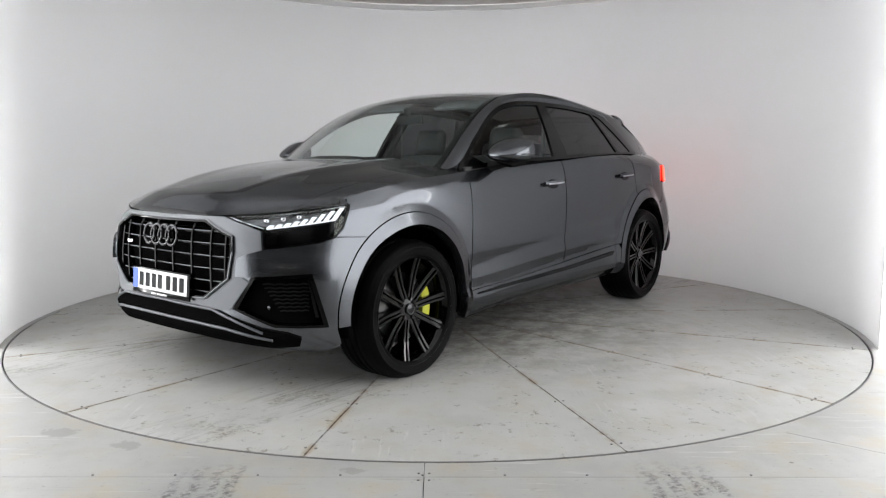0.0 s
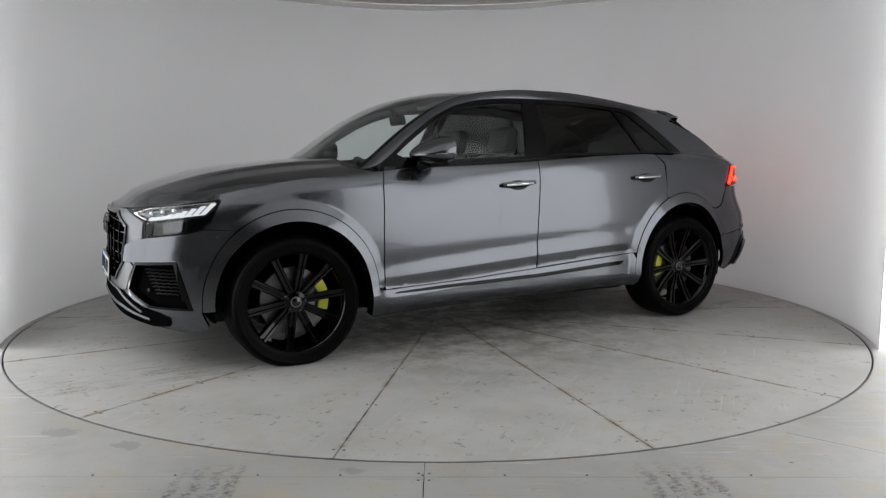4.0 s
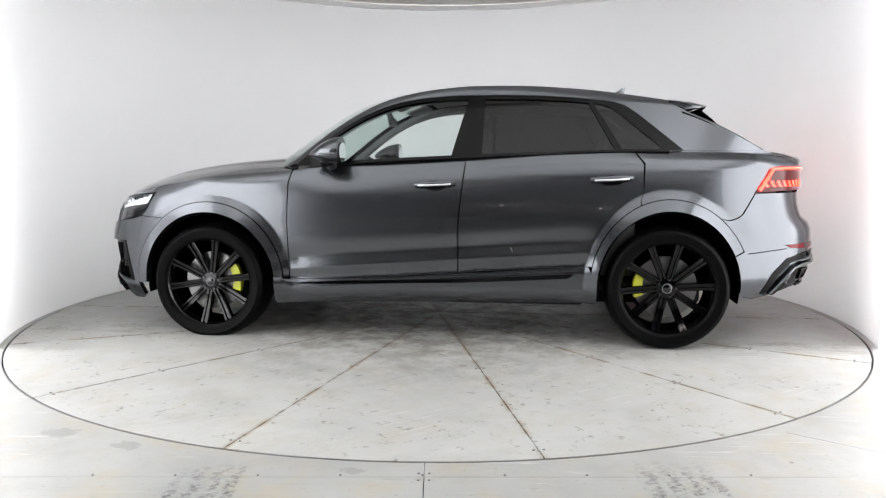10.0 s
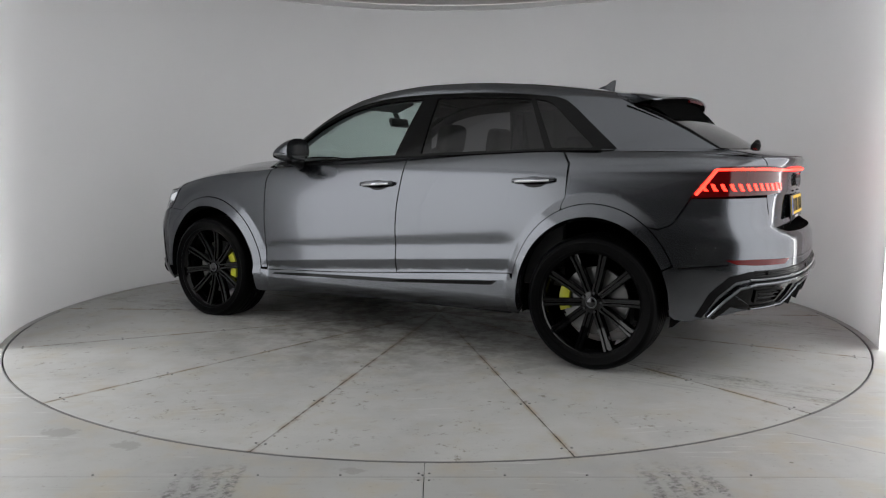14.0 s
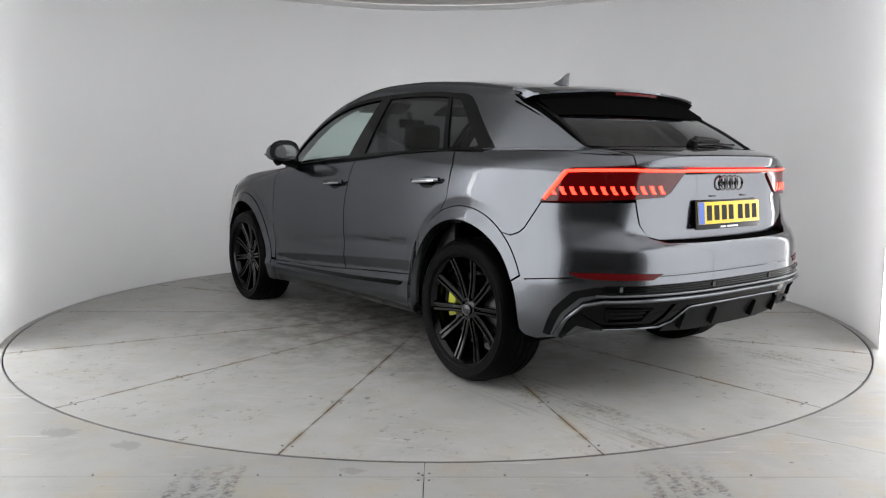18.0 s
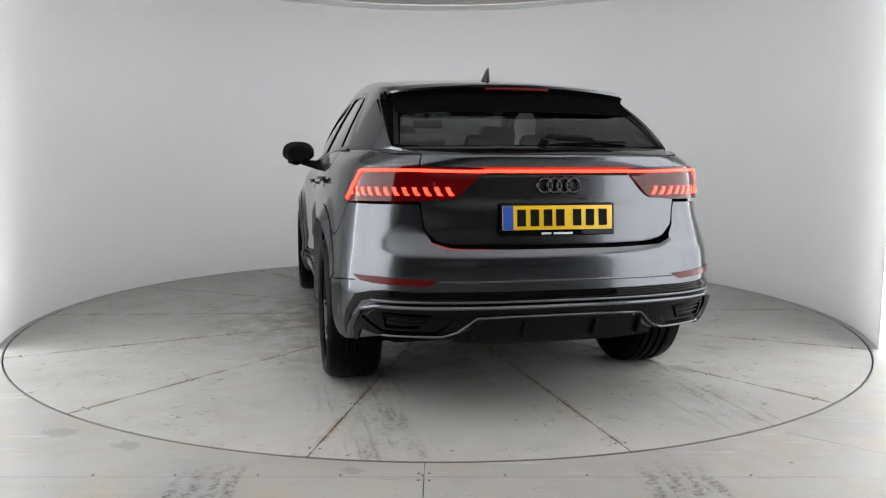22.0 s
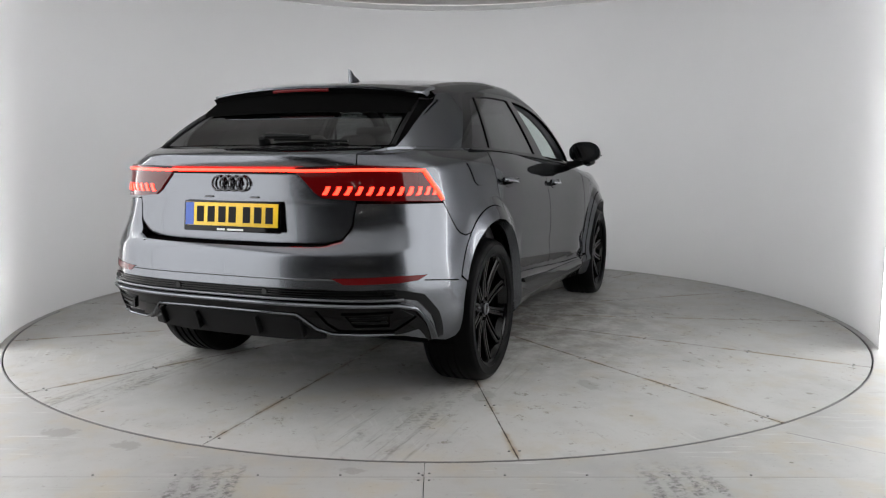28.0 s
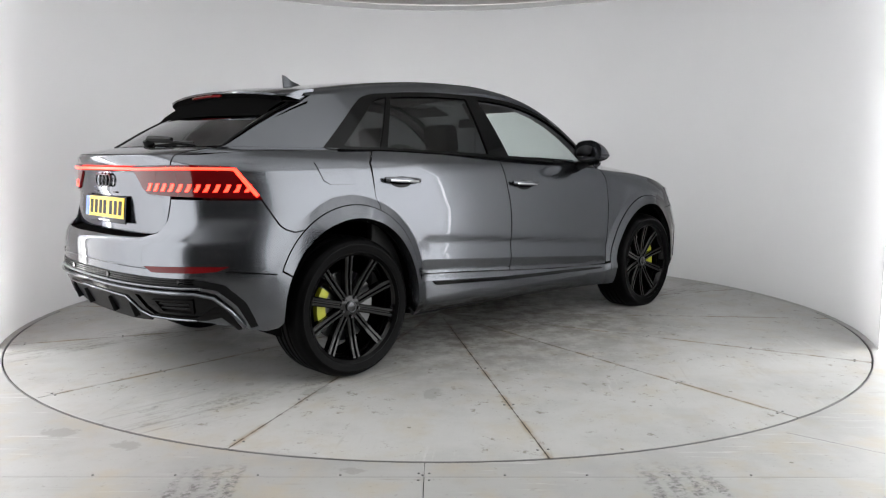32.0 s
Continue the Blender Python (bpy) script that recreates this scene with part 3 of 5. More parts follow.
PLAN = [(2.44, 0), (2.435, .25), (2.40, .5), (2.30, .72), (2.15, .87), (1.95, .94), (1.5, .962), (1.0, .965), (.4, .955), (-.3, .957),
        (-1.0, .97), (-1.5, .972), (-1.9, .962), (-2.15, .915), (-2.33, .80), (-2.45, .60), (-2.51, .3), (-2.52, 0)]
_p = np.array(PLAN)
_s = np.concatenate([[0], np.cumsum(np.hypot(*np.diff(_p, axis=0).T))])
S_END = float(_s[-1])


def _spline(t, v, m0, m1):
    """A C2 cubic spline through (t, v) with end slopes."""
    n = len(t)
    h = np.diff(t)
    A, r = np.zeros((n, n)), np.zeros(n)
    A[0, 0], r[0], A[-1, -1], r[-1] = 1, m0, 1, m1
    for i in range(1, n - 1):
        A[i, i - 1], A[i, i], A[i, i + 1] = 1 / h[i - 1], 2 / h[i - 1] + 2 / h[i], 1 / h[i]
        r[i] = 3 * ((v[i] - v[i - 1]) / h[i - 1] ** 2 + (v[i + 1] - v[i]) / h[i] ** 2)
    m = np.linalg.solve(A, r)

    def f(x):
        x = np.clip(x, t[0], t[-1])
        i = np.clip(np.searchsorted(t, x) - 1, 0, n - 2)
        q = (x - t[i]) / h[i]
        return ((2 * q**3 - 3 * q**2 + 1) * v[i] + (q**3 - 2 * q**2 + q) * h[i] * m[i]
                + (-2 * q**3 + 3 * q**2) * v[i + 1] + (q**3 - q**2) * h[i] * m[i + 1])
    return f


_fx, _fy = _spline(_s, _p[:, 0], 0.0, 0.0), _spline(_s, _p[:, 1], 1.0, -1.0)
_fine = np.linspace(0, S_END, 2000)
_fxs, _fys = _fx(_fine), _fy(_fine)


def sx(x):
    """Girth length from the nose to the side's place x."""
    return np.interp(-np.asarray(x, float), -_fxs, _fine)


def sf(y):
    """Girth length at the front at a breadth y."""
    k = _fine < 1.3
    return np.interp(np.asarray(y, float), _fys[k], _fine[k])


def sr(y):
    """Girth length back from the tail's middle at a breadth y."""
    k = _fine > S_END - 1.2
    return S_END - np.interp(np.asarray(y, float), _fys[k][::-1], _fine[k][::-1])


def door_section(x):
    """The doors' section, without its lower fold: its shoulder rises towards the rear."""
    a, b = 0.02 * (0.75 - x), 0.038 * (0.75 - x)
    return curve((.21 + a, .12), (.25 + a, .055), (.29 + a, .016), (.33 + a, .0), (.50, .0), (.66, .0), (.82, .0), (.91, .005), (.97, .013),
                 (1.02 + b * .6, .026), (1.05 + b, .036), (1.115 + b, .060), (1.19 + b, .108))


def z_fold(x):
    """Height of the lower fold of the doors."""
    return 0.535 - 0.069 * np.asarray(x, float)


def fold(x, z):
    """Inward offset under the lower fold of the doors, and the shallow hollow above it."""
    x = np.asarray(x, float)
    h = np.asarray(z, float) - z_fold(x)
    under = np.interp(h, [-.20, -.125, -.095, -.065, -.012, 0.0], [0.0, .0, .008, .013, .002, 0.0])
    hollow = 0.009 * np.exp(-((h - .085) / .05) ** 2) * np.clip(h / .03, 0, 1)
    ends = np.clip((1.0 - x) / .12, 0, 1) * np.clip((x + 1.06) / .12, 0, 1)
    return (under + hollow) * ends


def flare(x, z):
    """Outward offset of the flared surfaces round the wheel openings."""
    d = 0.0
    for cx, radii in ((WB, TRIM_F), (-WB, TRIM_R)):
        rx = np.where(x > cx, radii[0], radii[1])
        rho = np.hypot((x - cx) / rx, (z - WHEEL_R) / radii[2])
        k = np.clip((FLARE - rho) / (FLARE - .80), 0, 1)
        k = np.where(k < .10, k * k / .20, k - .05)
        beyond = np.clip((np.abs(x) - abs(cx) - .05) / .36, 0, 1)
        d = d + 0.056 * k * (1 - .8 * beyond * beyond * (3 - 2 * beyond))
    return d


# sections: inward offsets by height, at girth stations
STATIONS = [
    (0.0, curve((.20, .16), (.28, .075), (.34, .035), (.40, .03), (.46, .032), (.6, .03), (.75, .035), (.85, .05), (.90, .075), (.97, .14))),
    (sf(.45), curve((.20, .16), (.28, .075), (.34, .035), (.40, .03), (.46, .032), (.6, .03), (.75, .035), (.85, .05), (.90, .075), (.97, .14))),
    (sf(.74), curve((.20, .15), (.28, .06), (.36, .02), (.45, .016), (.6, .015), (.68, .02), (.75, .04), (.85, .07), (.92, .10), (1.0, .18))),
    (sx(1.95), curve((.20, .05), (.3, .01), (.4, .0), (.6, .0), (.75, .018), (.85, .030), (.92, .044), (.955, .056), (.985, .080), (1.03, .13))),
    (sx(1.5), curve((.2, .02), (.4, .0), (.8, .0), (.9, .008), (.98, .018), (1.03, .030), (1.065, .056), (1.10, .092), (1.15, .2))),
    (sx(1.0), curve((.2, .04), (.38, .0), (.43, .02), (.5, .02), (.6, .010), (.8, .003), (.95, .012), (1.04, .024), (1.07, .032), (1.10, .054), (1.13, .080), (1.17, .125))),
    *[(sx(x), door_section(x)) for x in (.75, .5, .25, 0.0, -.25, -.5, -.75, -1.0)],
    (sx(-1.5), curve((.2, .03), (.4, .0), (.8, .0), (.9, .012), (1.0, .028), (1.1, .048), (1.15, .062), (1.19, .088), (1.24, .145))),
    (sx(-2.0), curve((.2, .10), (.33, .03), (.45, .0), (.6, .0), (.7, .01), (.8, .024), (.9, .042), (1.0, .058), (1.1, .076), (1.15, .088), (1.19, .118), (1.24, .20))),
    (S_END - sr(.78), curve((.3, .13), (.40, .05), (.52, .01), (.6, .0), (.68, .0), (.76, .01), (.82, .036), (.9, .068), (1.0, .085), (1.1, .095), (1.16, .11), (1.21, .18))),
    (S_END - sr(.45), curve((.3, .14), (.38, .08), (.50, .02), (.58, .0), (.70, .0), (.765, .010), (.79, .026), (.81, .058), (.83, .088), (.87, .100), (.95, .104), (1.02, .097), (1.1, .10), (1.16, .075), (1.19, .07), (1.22, .12))),
    (S_END, curve((.3, .14), (.38, .08), (.50, .02), (.58, .0), (.70, .0), (.765, .010), (.79, .026), (.81, .058), (.83, .088), (.87, .100), (.95, .104), (1.02, .097), (1.1, .10), (1.16, .075), (1.19, .07), (1.22, .12))),
]
_ss = np.array([float(s) for s, _ in STATIONS])


def _blend_weights(q):
    """Catmull-Rom weights of the stations at girth places q."""
    q = np.clip(q, 0, S_END)
    n = len(_ss)
    i = np.clip(np.searchsorted(_ss, q) - 1, 0, n - 2)
    W = np.zeros((len(q), n))
    r = np.arange(len(q))
    h = _ss[i + 1] - _ss[i]
    t = (q - _ss[i]) / h
    h00, h10, h01, h11 = 2 * t**3 - 3 * t**2 + 1, t**3 - 2 * t**2 + t, -2 * t**3 + 3 * t**2, t**3 - t**2
    W[r, i] += h00
    W[r, i + 1] += h01
    before, after = np.maximum(i - 1, 0), np.minimum(i + 2, n - 1)
    k0 = np.where(i > 0, h10 * h / np.maximum(_ss[i + 1] - _ss[before], 1e-9), 0)
    k1 = np.where(i + 2 < n, h11 * h / np.maximum(_ss[after] - _ss[i], 1e-9), 0)
    W[r, i + 1] += k0
    W[r, before] -= k0
    W[r, after] += k1
    W[r, i] -= k1
    return W


# evened out along the girth, so that the panels run into one another without dents
EVEN = 0.13
_dense = np.linspace(0, S_END, 61)
_step = _dense[1] - _dense[0]
_kernel = np.linspace(-2.5, 2.5, 21)
_mass = np.exp(-_kernel**2 / 2)
_mass /= _mass.sum()
_even = sum(m * _blend_weights(S_END - np.abs(S_END - np.abs(_dense + k * EVEN))) for k, m in zip(_kernel, _mass))


def S(s, z):
    """The body's girth: s from the nose (negative: the right-hand side)."""
    s, z = np.asarray(s, float), np.asarray(z, float)
    q = np.clip(np.abs(s), 0, S_END)
    e = 1e-3
    x, y = _fx(q), _fy(q)
    tx, ty = _fx(q + e) - _fx(q - e), _fy(q + e) - _fy(q - e)
    n = np.hypot(tx, ty)
    nx, ny = ty / n, -tx / n
    offs = np.array([f(z) for _, f in STATIONS])
    # a uniform cubic B-spline along the girth
    i = np.clip((q / _step).astype(int), 0, len(_dense) - 2)
    t = q / _step - i
    last = len(_dense) - 1
    d = 0.0
    for k, w in ((-1, (1 - t)**3 / 6), (0, (3 * t**3 - 6 * t**2 + 4) / 6), (1, (-3 * t**3 + 3 * t**2 + 3 * t + 1) / 6), (2, t**3 / 6)):
        j = np.abs(i + k)
        j = last - np.abs(last - j)
        d = d + w * (_even[j] * offs.T).sum(1)
    d = d + fold(x, z) - flare(x, z)
    return np.stack([x - nx * d, np.where(s < 0, -1, 1) * (y - ny * d), z], 1)


def T(u, z):
    """The same from the tail's middle: u positive to the car's left."""
    u = np.asarray(u, float)
    return S(np.where(u < 0, -1, 1) * (S_END - np.abs(u)), z)


Z_CREASE = curve((2.12, .945), (1.95, .988), (1.82, 1.018), (1.44, 1.08), (1.07, 1.11), (.9, 1.125), (.5, 1.16), (0, 1.185), (-.76, 1.215), (-1.3, 1.23), (-1.9, 1.225), (-2.3, 1.205))
Z_HOOD = curve((2.42, .915), (2.37, .945), (2.27, .996), (2.17, 1.036), (1.97, 1.096), (1.77, 1.137), (1.57, 1.166), (1.36, 1.189), (1.17, 1.204), (.9, 1.222))


def y_crease(x):
    return S(sx(x), Z_CREASE(x))[:, 1]


def HOOD(x, y):
    """The bonnet's and the wings' top surface."""
    x, y = np.asarray(x, float), np.asarray(y, float)
    xs = np.clip(x, .85, 2.12)
    yc, zc = y_crease(xs), Z_CREASE(xs)
    zm = Z_HOOD(x)
    zc = zc - np.maximum(x - 2.12, 0) * 0.2
    r = np.clip(np.abs(y) / yc, 0, 1.1)
    z = zc + (zm - zc) * (1 - r**2.4)
    # two raised ridges that spread towards the screen
    yr = 0.36 + 0.10 * (2.3 - x)
    z = z + 0.012 * np.exp(-((np.abs(y) - yr) / 0.09) ** 2) * np.clip((2.35 - x) / 0.5, 0, 1)
    # the nose rounds down to the edge over the grille and the headlamps
    edge = lamp_top(np.linspace(0, 1, 24))
    xe = np.interp(np.abs(y), [0, .15, .30, *edge[:, 1]], [2.358, 2.356, 2.345, *edge[:, 0]])
    ze = np.interp(np.abs(y), [0, .30, *edge[:, 1]], [.908, .911, *edge[:, 2]]) + .002
    w = np.clip(1 - (xe - x) / 0.16, 0, 1) ** 2.2
    z = z + (np.minimum(ze, z + .02) - z) * w
    return np.stack([x, y, z], 1)


Y_BELT = curve((1.15, .76), (1.0, .80), (.8, .845), (.5, .882), (0, .890), (-.6, .892), (-1.1, .885), (-1.5, .862), (-1.8, .81), (-2.05, .745), (-2.3, .64))


def SIDE(x, z):
    """The side glass and pillars, leaning in."""
    x, z = np.asarray(x, float), np.asarray(z, float)
    h = z - 1.18
    return np.stack([x, Y_BELT(x) - 0.44 * h - 0.26 * h * np.abs(h), z], 1)


Z_RAIL = curve((1.30, 1.03), (1.15, 1.11), (1.0, 1.20), (.745, 1.375), (.555, 1.487), (.36, 1.572), (.17, 1.624), (-.03, 1.655), (-.29, 1.673), (-.59, 1.670), (-.98, 1.642),
               (-1.17, 1.620), (-1.36, 1.593), (-1.54, 1.564), (-1.71, 1.535), (-1.95, 1.50))


def ROOF(x, y):
    """The windscreen and the roof."""
    x, y = np.asarray(x, float), np.asarray(y, float)
    q = 1 - (y / 0.66) ** 2
    f = np.clip((x + 0.3) / 0.9, 0, 1)
    bow = 0.15 * f * f * (3 - 2 * f)
    return np.stack([x, y, Z_RAIL(x - bow * q) + 0.036 * q], 1)


Z_REAR = curve((-1.60, 1.503), (-1.75, 1.440), (-1.95, 1.338), (-2.11, 1.243), (-2.30, 1.15))


def REAR(x, y):
    """The rear window's surface."""
    x, y = np.asarray(x, float), np.asarray(y, float)
    q = 1 - (y / 0.66) ** 2
    return np.stack([x, y, Z_REAR(x + 0.10 * q) + 0.005 * q], 1)


def SX(pts):
    """Side points (x, z) to girth points."""
    return [(float(sx(x)), z) for x, z in pts]


car = new("car")
tagged(car, "grey metallic coupe SUV with black alloy wheels, red tail lamps lit", "car")
MID = (0, 0, 0.7)

def arch(cx, radii, a0, a1, n=40, grow=0.0):
    out = []
    for i in range(n + 1):
        a = radians(a0 + (a1 - a0) * i / n)
        rx = radii[0] if math.cos(a) > 0 else radii[1]
        out.append((cx + (rx + grow) * math.cos(a), WHEEL_R + (radii[2] + grow) * math.sin(a)))
    return out


def crease(x0, x1, n=24):
    return [(x, float(Z_CREASE(x))) for x in (x0 + (x1 - x0) * i / n for i in range(n + 1))]


def folds():
    """Rows of side points along the folds of the skin, on both sides of each."""
    out = [(x, float(z_fold(x)) + d) for x in np.arange(-1.02, .98, .03) for d in (-.130, -.110, -.095, -.080, -.065, -.008, .006)]
    for cx, radii in ((WB, TRIM_F), (-WB, TRIM_R)):
        for k in (FLARE + .012, FLARE - .010, FLARE - .034):
            out += arch(cx, tuple(r * k for r in radii), -10, 190, 70)
    return SX(out)


# outer edge of the tail lamp, from its top inner end to its lower tip, as distance back from the tail's middle and height
LAMP_EDGE = [(float(sr(.70)), 1.150), (S_END - float(sx(-2.18)), 1.142), (S_END - float(sx(-2.14)), 1.125), (S_END - float(sx(-2.055)), 1.02), (S_END - float(sx(-2.02)), .985)]


def build_sides(side):
    rows = folds()
    # front wing
    wing = crease(1.90, .925) + [(.945, 1.04), (.952, .76), (.945, .42), (WB - TRIM_F[1] - 0.006, .42)] + arch(WB, TRIM_F, 176, 52, 40, .006) + [(2.0, .815), (1.97, .85)]
    panel("front_wing", S, SX(wing), PAINT, car, side=side, out=MID, step=0.028, extra=rows)
    # wing top between bonnet and crease
    top = [(x, float(y_crease(np.array([x]))[0]) - 0.001) for x in np.linspace(.93, 1.90, 24)]
    lamp = [tuple(p[:2]) for p in lamp_top(np.linspace(1.0, 0.56, 8))]
    inner = [(x, float(hood_edge(x)) + 0.002) for x in np.linspace(2.13, .93, 24)]
    panel("wing_top", HOOD, top + lamp + inner, PAINT, car, side=side, out=MID)
    # arch trims over a black seal
    for cx, r0, r1 in ((WB, OPEN_F, TRIM_F), (-WB, OPEN_R, TRIM_R)):
        a0, a1 = (-3, 183) if cx > 0 else (-3, 154)
        ring = arch(cx, r1, a0, a1, 60) + arch(cx, r0, a1, a0, 60)
        panel("wheel_arch_trim", S, SX(ring), PAINT, car, side=side, out=MID, lift=0.003, thick=0.05, step=0.02)
        seal = arch(cx, r1, a0, a1, 60, .018) + arch(cx, r1, a1, a0, 60, -.014)
        panel("arch_seal", S, SX(seal), LINER, car, "black seal of the arch trim", side=side, out=MID, lift=-0.018, thick=0.004, step=0.02)
        liner(cx, r0, side)
    # doors
    fd = crease(.917, -.222) + [(-.205, 1.05), (-.187, .90), (-.176, .76), (-.176, .462), (.3, .430), (.937, .405), (.945, .76), (.937, 1.04)]
    d = panel("front_door", S, SX(fd), PAINT, car, side=side, out=MID, step=0.030, extra=rows)
    handle(d, .10, -.16, 1.035, side)
    rear_arc = arch(-WB, TRIM_R, 68, 14, 24, .006)
    rd = crease(-.229, -1.285) + [(-1.335, 1.16), (-1.335, .98), (-1.318, .935)] + rear_arc + [(-.99, .520), (-.6, .495), (-.184, .465), (-.184, .76), (-.195, .90), (-.213, 1.05)]
    d = panel("rear_door", S, SX(rd), PAINT, car, side=side, out=MID, step=0.030, extra=rows)
    handle(d, -1.01, -1.27, 1.07, side)
    # sill
    sill = [(1.035, .414), (.94, .400), (.3, .424), (-.18, .457), (-.6, .488), (-.96, .513)] + [(-1.005, .516), (-1.045, .44), (-1.058, .36), (-1.06, .30), (-1.05, .275), (0, .262), (1.0, .24), (1.036, .25)]
    panel("sill", S, SX(sill), PAINT, car, side=side, out=MID, thick=0.05, step=.03, extra=rows)
    strip = [(.88, .374), (.86, .384), (.6, .398), (-.18, .421), (-.86, .465), (-.915, .467), (-.88, .441), (-.18, .400), (.6, .378)]
    panel("sill_strip", S, SX(strip), GLOSS_BLACK, car, "gloss black sill strip", side=side, out=MID, lift=0.012, thick=0.02, step=0.03)
    # rear quarter
    rq = crease(-1.295, -2.09) + [('s', 0.0)] + [(-1.935, .855), (-1.905, .833), (-1.856, .818)]
    rq += arch(-WB, TRIM_R, 128, 69, 24, .006) + [(-1.322, .935), (-1.338, .98), (-1.348, 1.165)]
    k = rq.index(("s", 0.0))
    corner = [(S_END - float(sr(y)), 1.2) for y in (.78, .72, .654)] + [(S_END - float(sr(.654)), 1.152)] + [(S_END - u, z) for u, z in LAMP_EDGE]
    q = panel("rear_quarter", S, SX(rq[:k]) + corner + SX(rq[k + 1:]), PAINT, car, side=side, out=MID, step=0.028, extra=rows)
    if side < 0:
        flap = [(-1.70, 1.165), (-1.46, 1.165), (-1.44, 1.15), (-1.45, 1.07), (-1.48, 1.05), (-1.62, 1.05), (-1.66, 1.07)]
        panel("fuel_flap", S, SX(flap), PAINT, q, side=side, out=MID, lift=0.004, thick=0.006)


def hood_edge(x):
    return np.interp(x, [.85, 1.2, 1.6, 1.9, 2.16], [.80, .79, .772, .755, .735])


def lamp_top(t):
    """The upper edge of the headlamp, t from its inner to its outer tip."""
    return S(LAMP_IN + (LAMP_OUT - LAMP_IN) * np.asarray(t, float), LAMP_TOP_Z(t))


LAMP_TOP_Z = curve((0, .916), (.25, .927), (.5, .940), (.75, .955), (1.0, .972))
LAMP_IN, LAMP_OUT = 0.478, float(sx(1.90))


def liner(cx, r, side):
    """The dark arch over a wheel."""
    bm = bmesh.new()
    rows = []
    for i in range(33):
        a = radians(-12 + 204 * i / 32)
        rows.append([bm.verts.new((cx + rr * r[0 if math.cos(a) > 0 else 1] * math.cos(a), side * y, WHEEL_R + rr * r[2] * math.sin(a))) for rr, y in ((1.005, .920), (1.03, .88), (1.03, .55), (0.66, .54), (0.1, .54))])
    for p, q in zip(rows, rows[1:]):
        for j in range(4):
            bm.faces.new((p[j], p[j + 1], q[j + 1], q[j]))
    part("wheel_arch_liner", bm, LINER, car, "black felt wheel arch liner")


def handle(door, x0, x1, z, side):
    s0, s1 = float(sx(x0)), float(sx(x1))
    n = 14
    bm = bmesh.new()
    rings = []
    for i in range(n + 1):
        t = i / n
        s = s0 + (s1 - s0) * t
        zz = z - 0.006 + 0.012 * t
        base = S(np.array([s]), np.array([zz]))[0]
        off = 0.010 + 0.030 * math.sin(math.pi * min(max(t, 0.02), 0.98)) ** 0.5
        w = 0.017 * (0.5 + 0.5 * math.sin(math.pi * min(max(t, 0.03), 0.97)) ** 0.4)
        rings.append([bm.verts.new((base[0], side * (base[1] + off + 0.009 * math.cos(k * math.tau / 10)), zz + w * math.sin(k * math.tau / 10))) for k in range(10)])
    for p, q in zip(rings, rings[1:]):
        for k in range(10):
            bm.faces.new((p[k], p[(k + 1) % 10], q[(k + 1) % 10], q[k]))
    bm.faces.new(rings[0])
    bm.faces.new(rings[-1][::-1])
    h = part("door_handle", bm, PAINT, door, "grey door handle with an added highlight strip on its lower edge")
    # highlight along the handle's lower edge, added as a chrome bar
    strip = []
    for t in np.linspace(.1, .9, 9):
        s, zz = s0 + (s1 - s0) * t, z - 0.012 + 0.012 * t
        base = S(np.array([s]), np.array([zz]))[0]
        strip.append((base[0], side * (base[1] + 0.013 + 0.030 * math.sin(math.pi * t) ** 0.5), zz))
    part("handle_highlight", tube(strip, 0.0075, 8), CHROME, h, "bright strip standing in for the highlight on the handle's lower edge")
    sm = (s0 + s1) / 2
    cup = [(sm + 0.075 * math.cos(a), z - 0.012 + 0.032 * math.sin(a)) for a in np.linspace(0, math.tau, 24, endpoint=False)]
    panel("handle_cup", S, cup, GLOSS_BLACK, door, "dark recess behind the handle", side=side, out=MID, lift=0.002, thick=0.004, step=0.03)


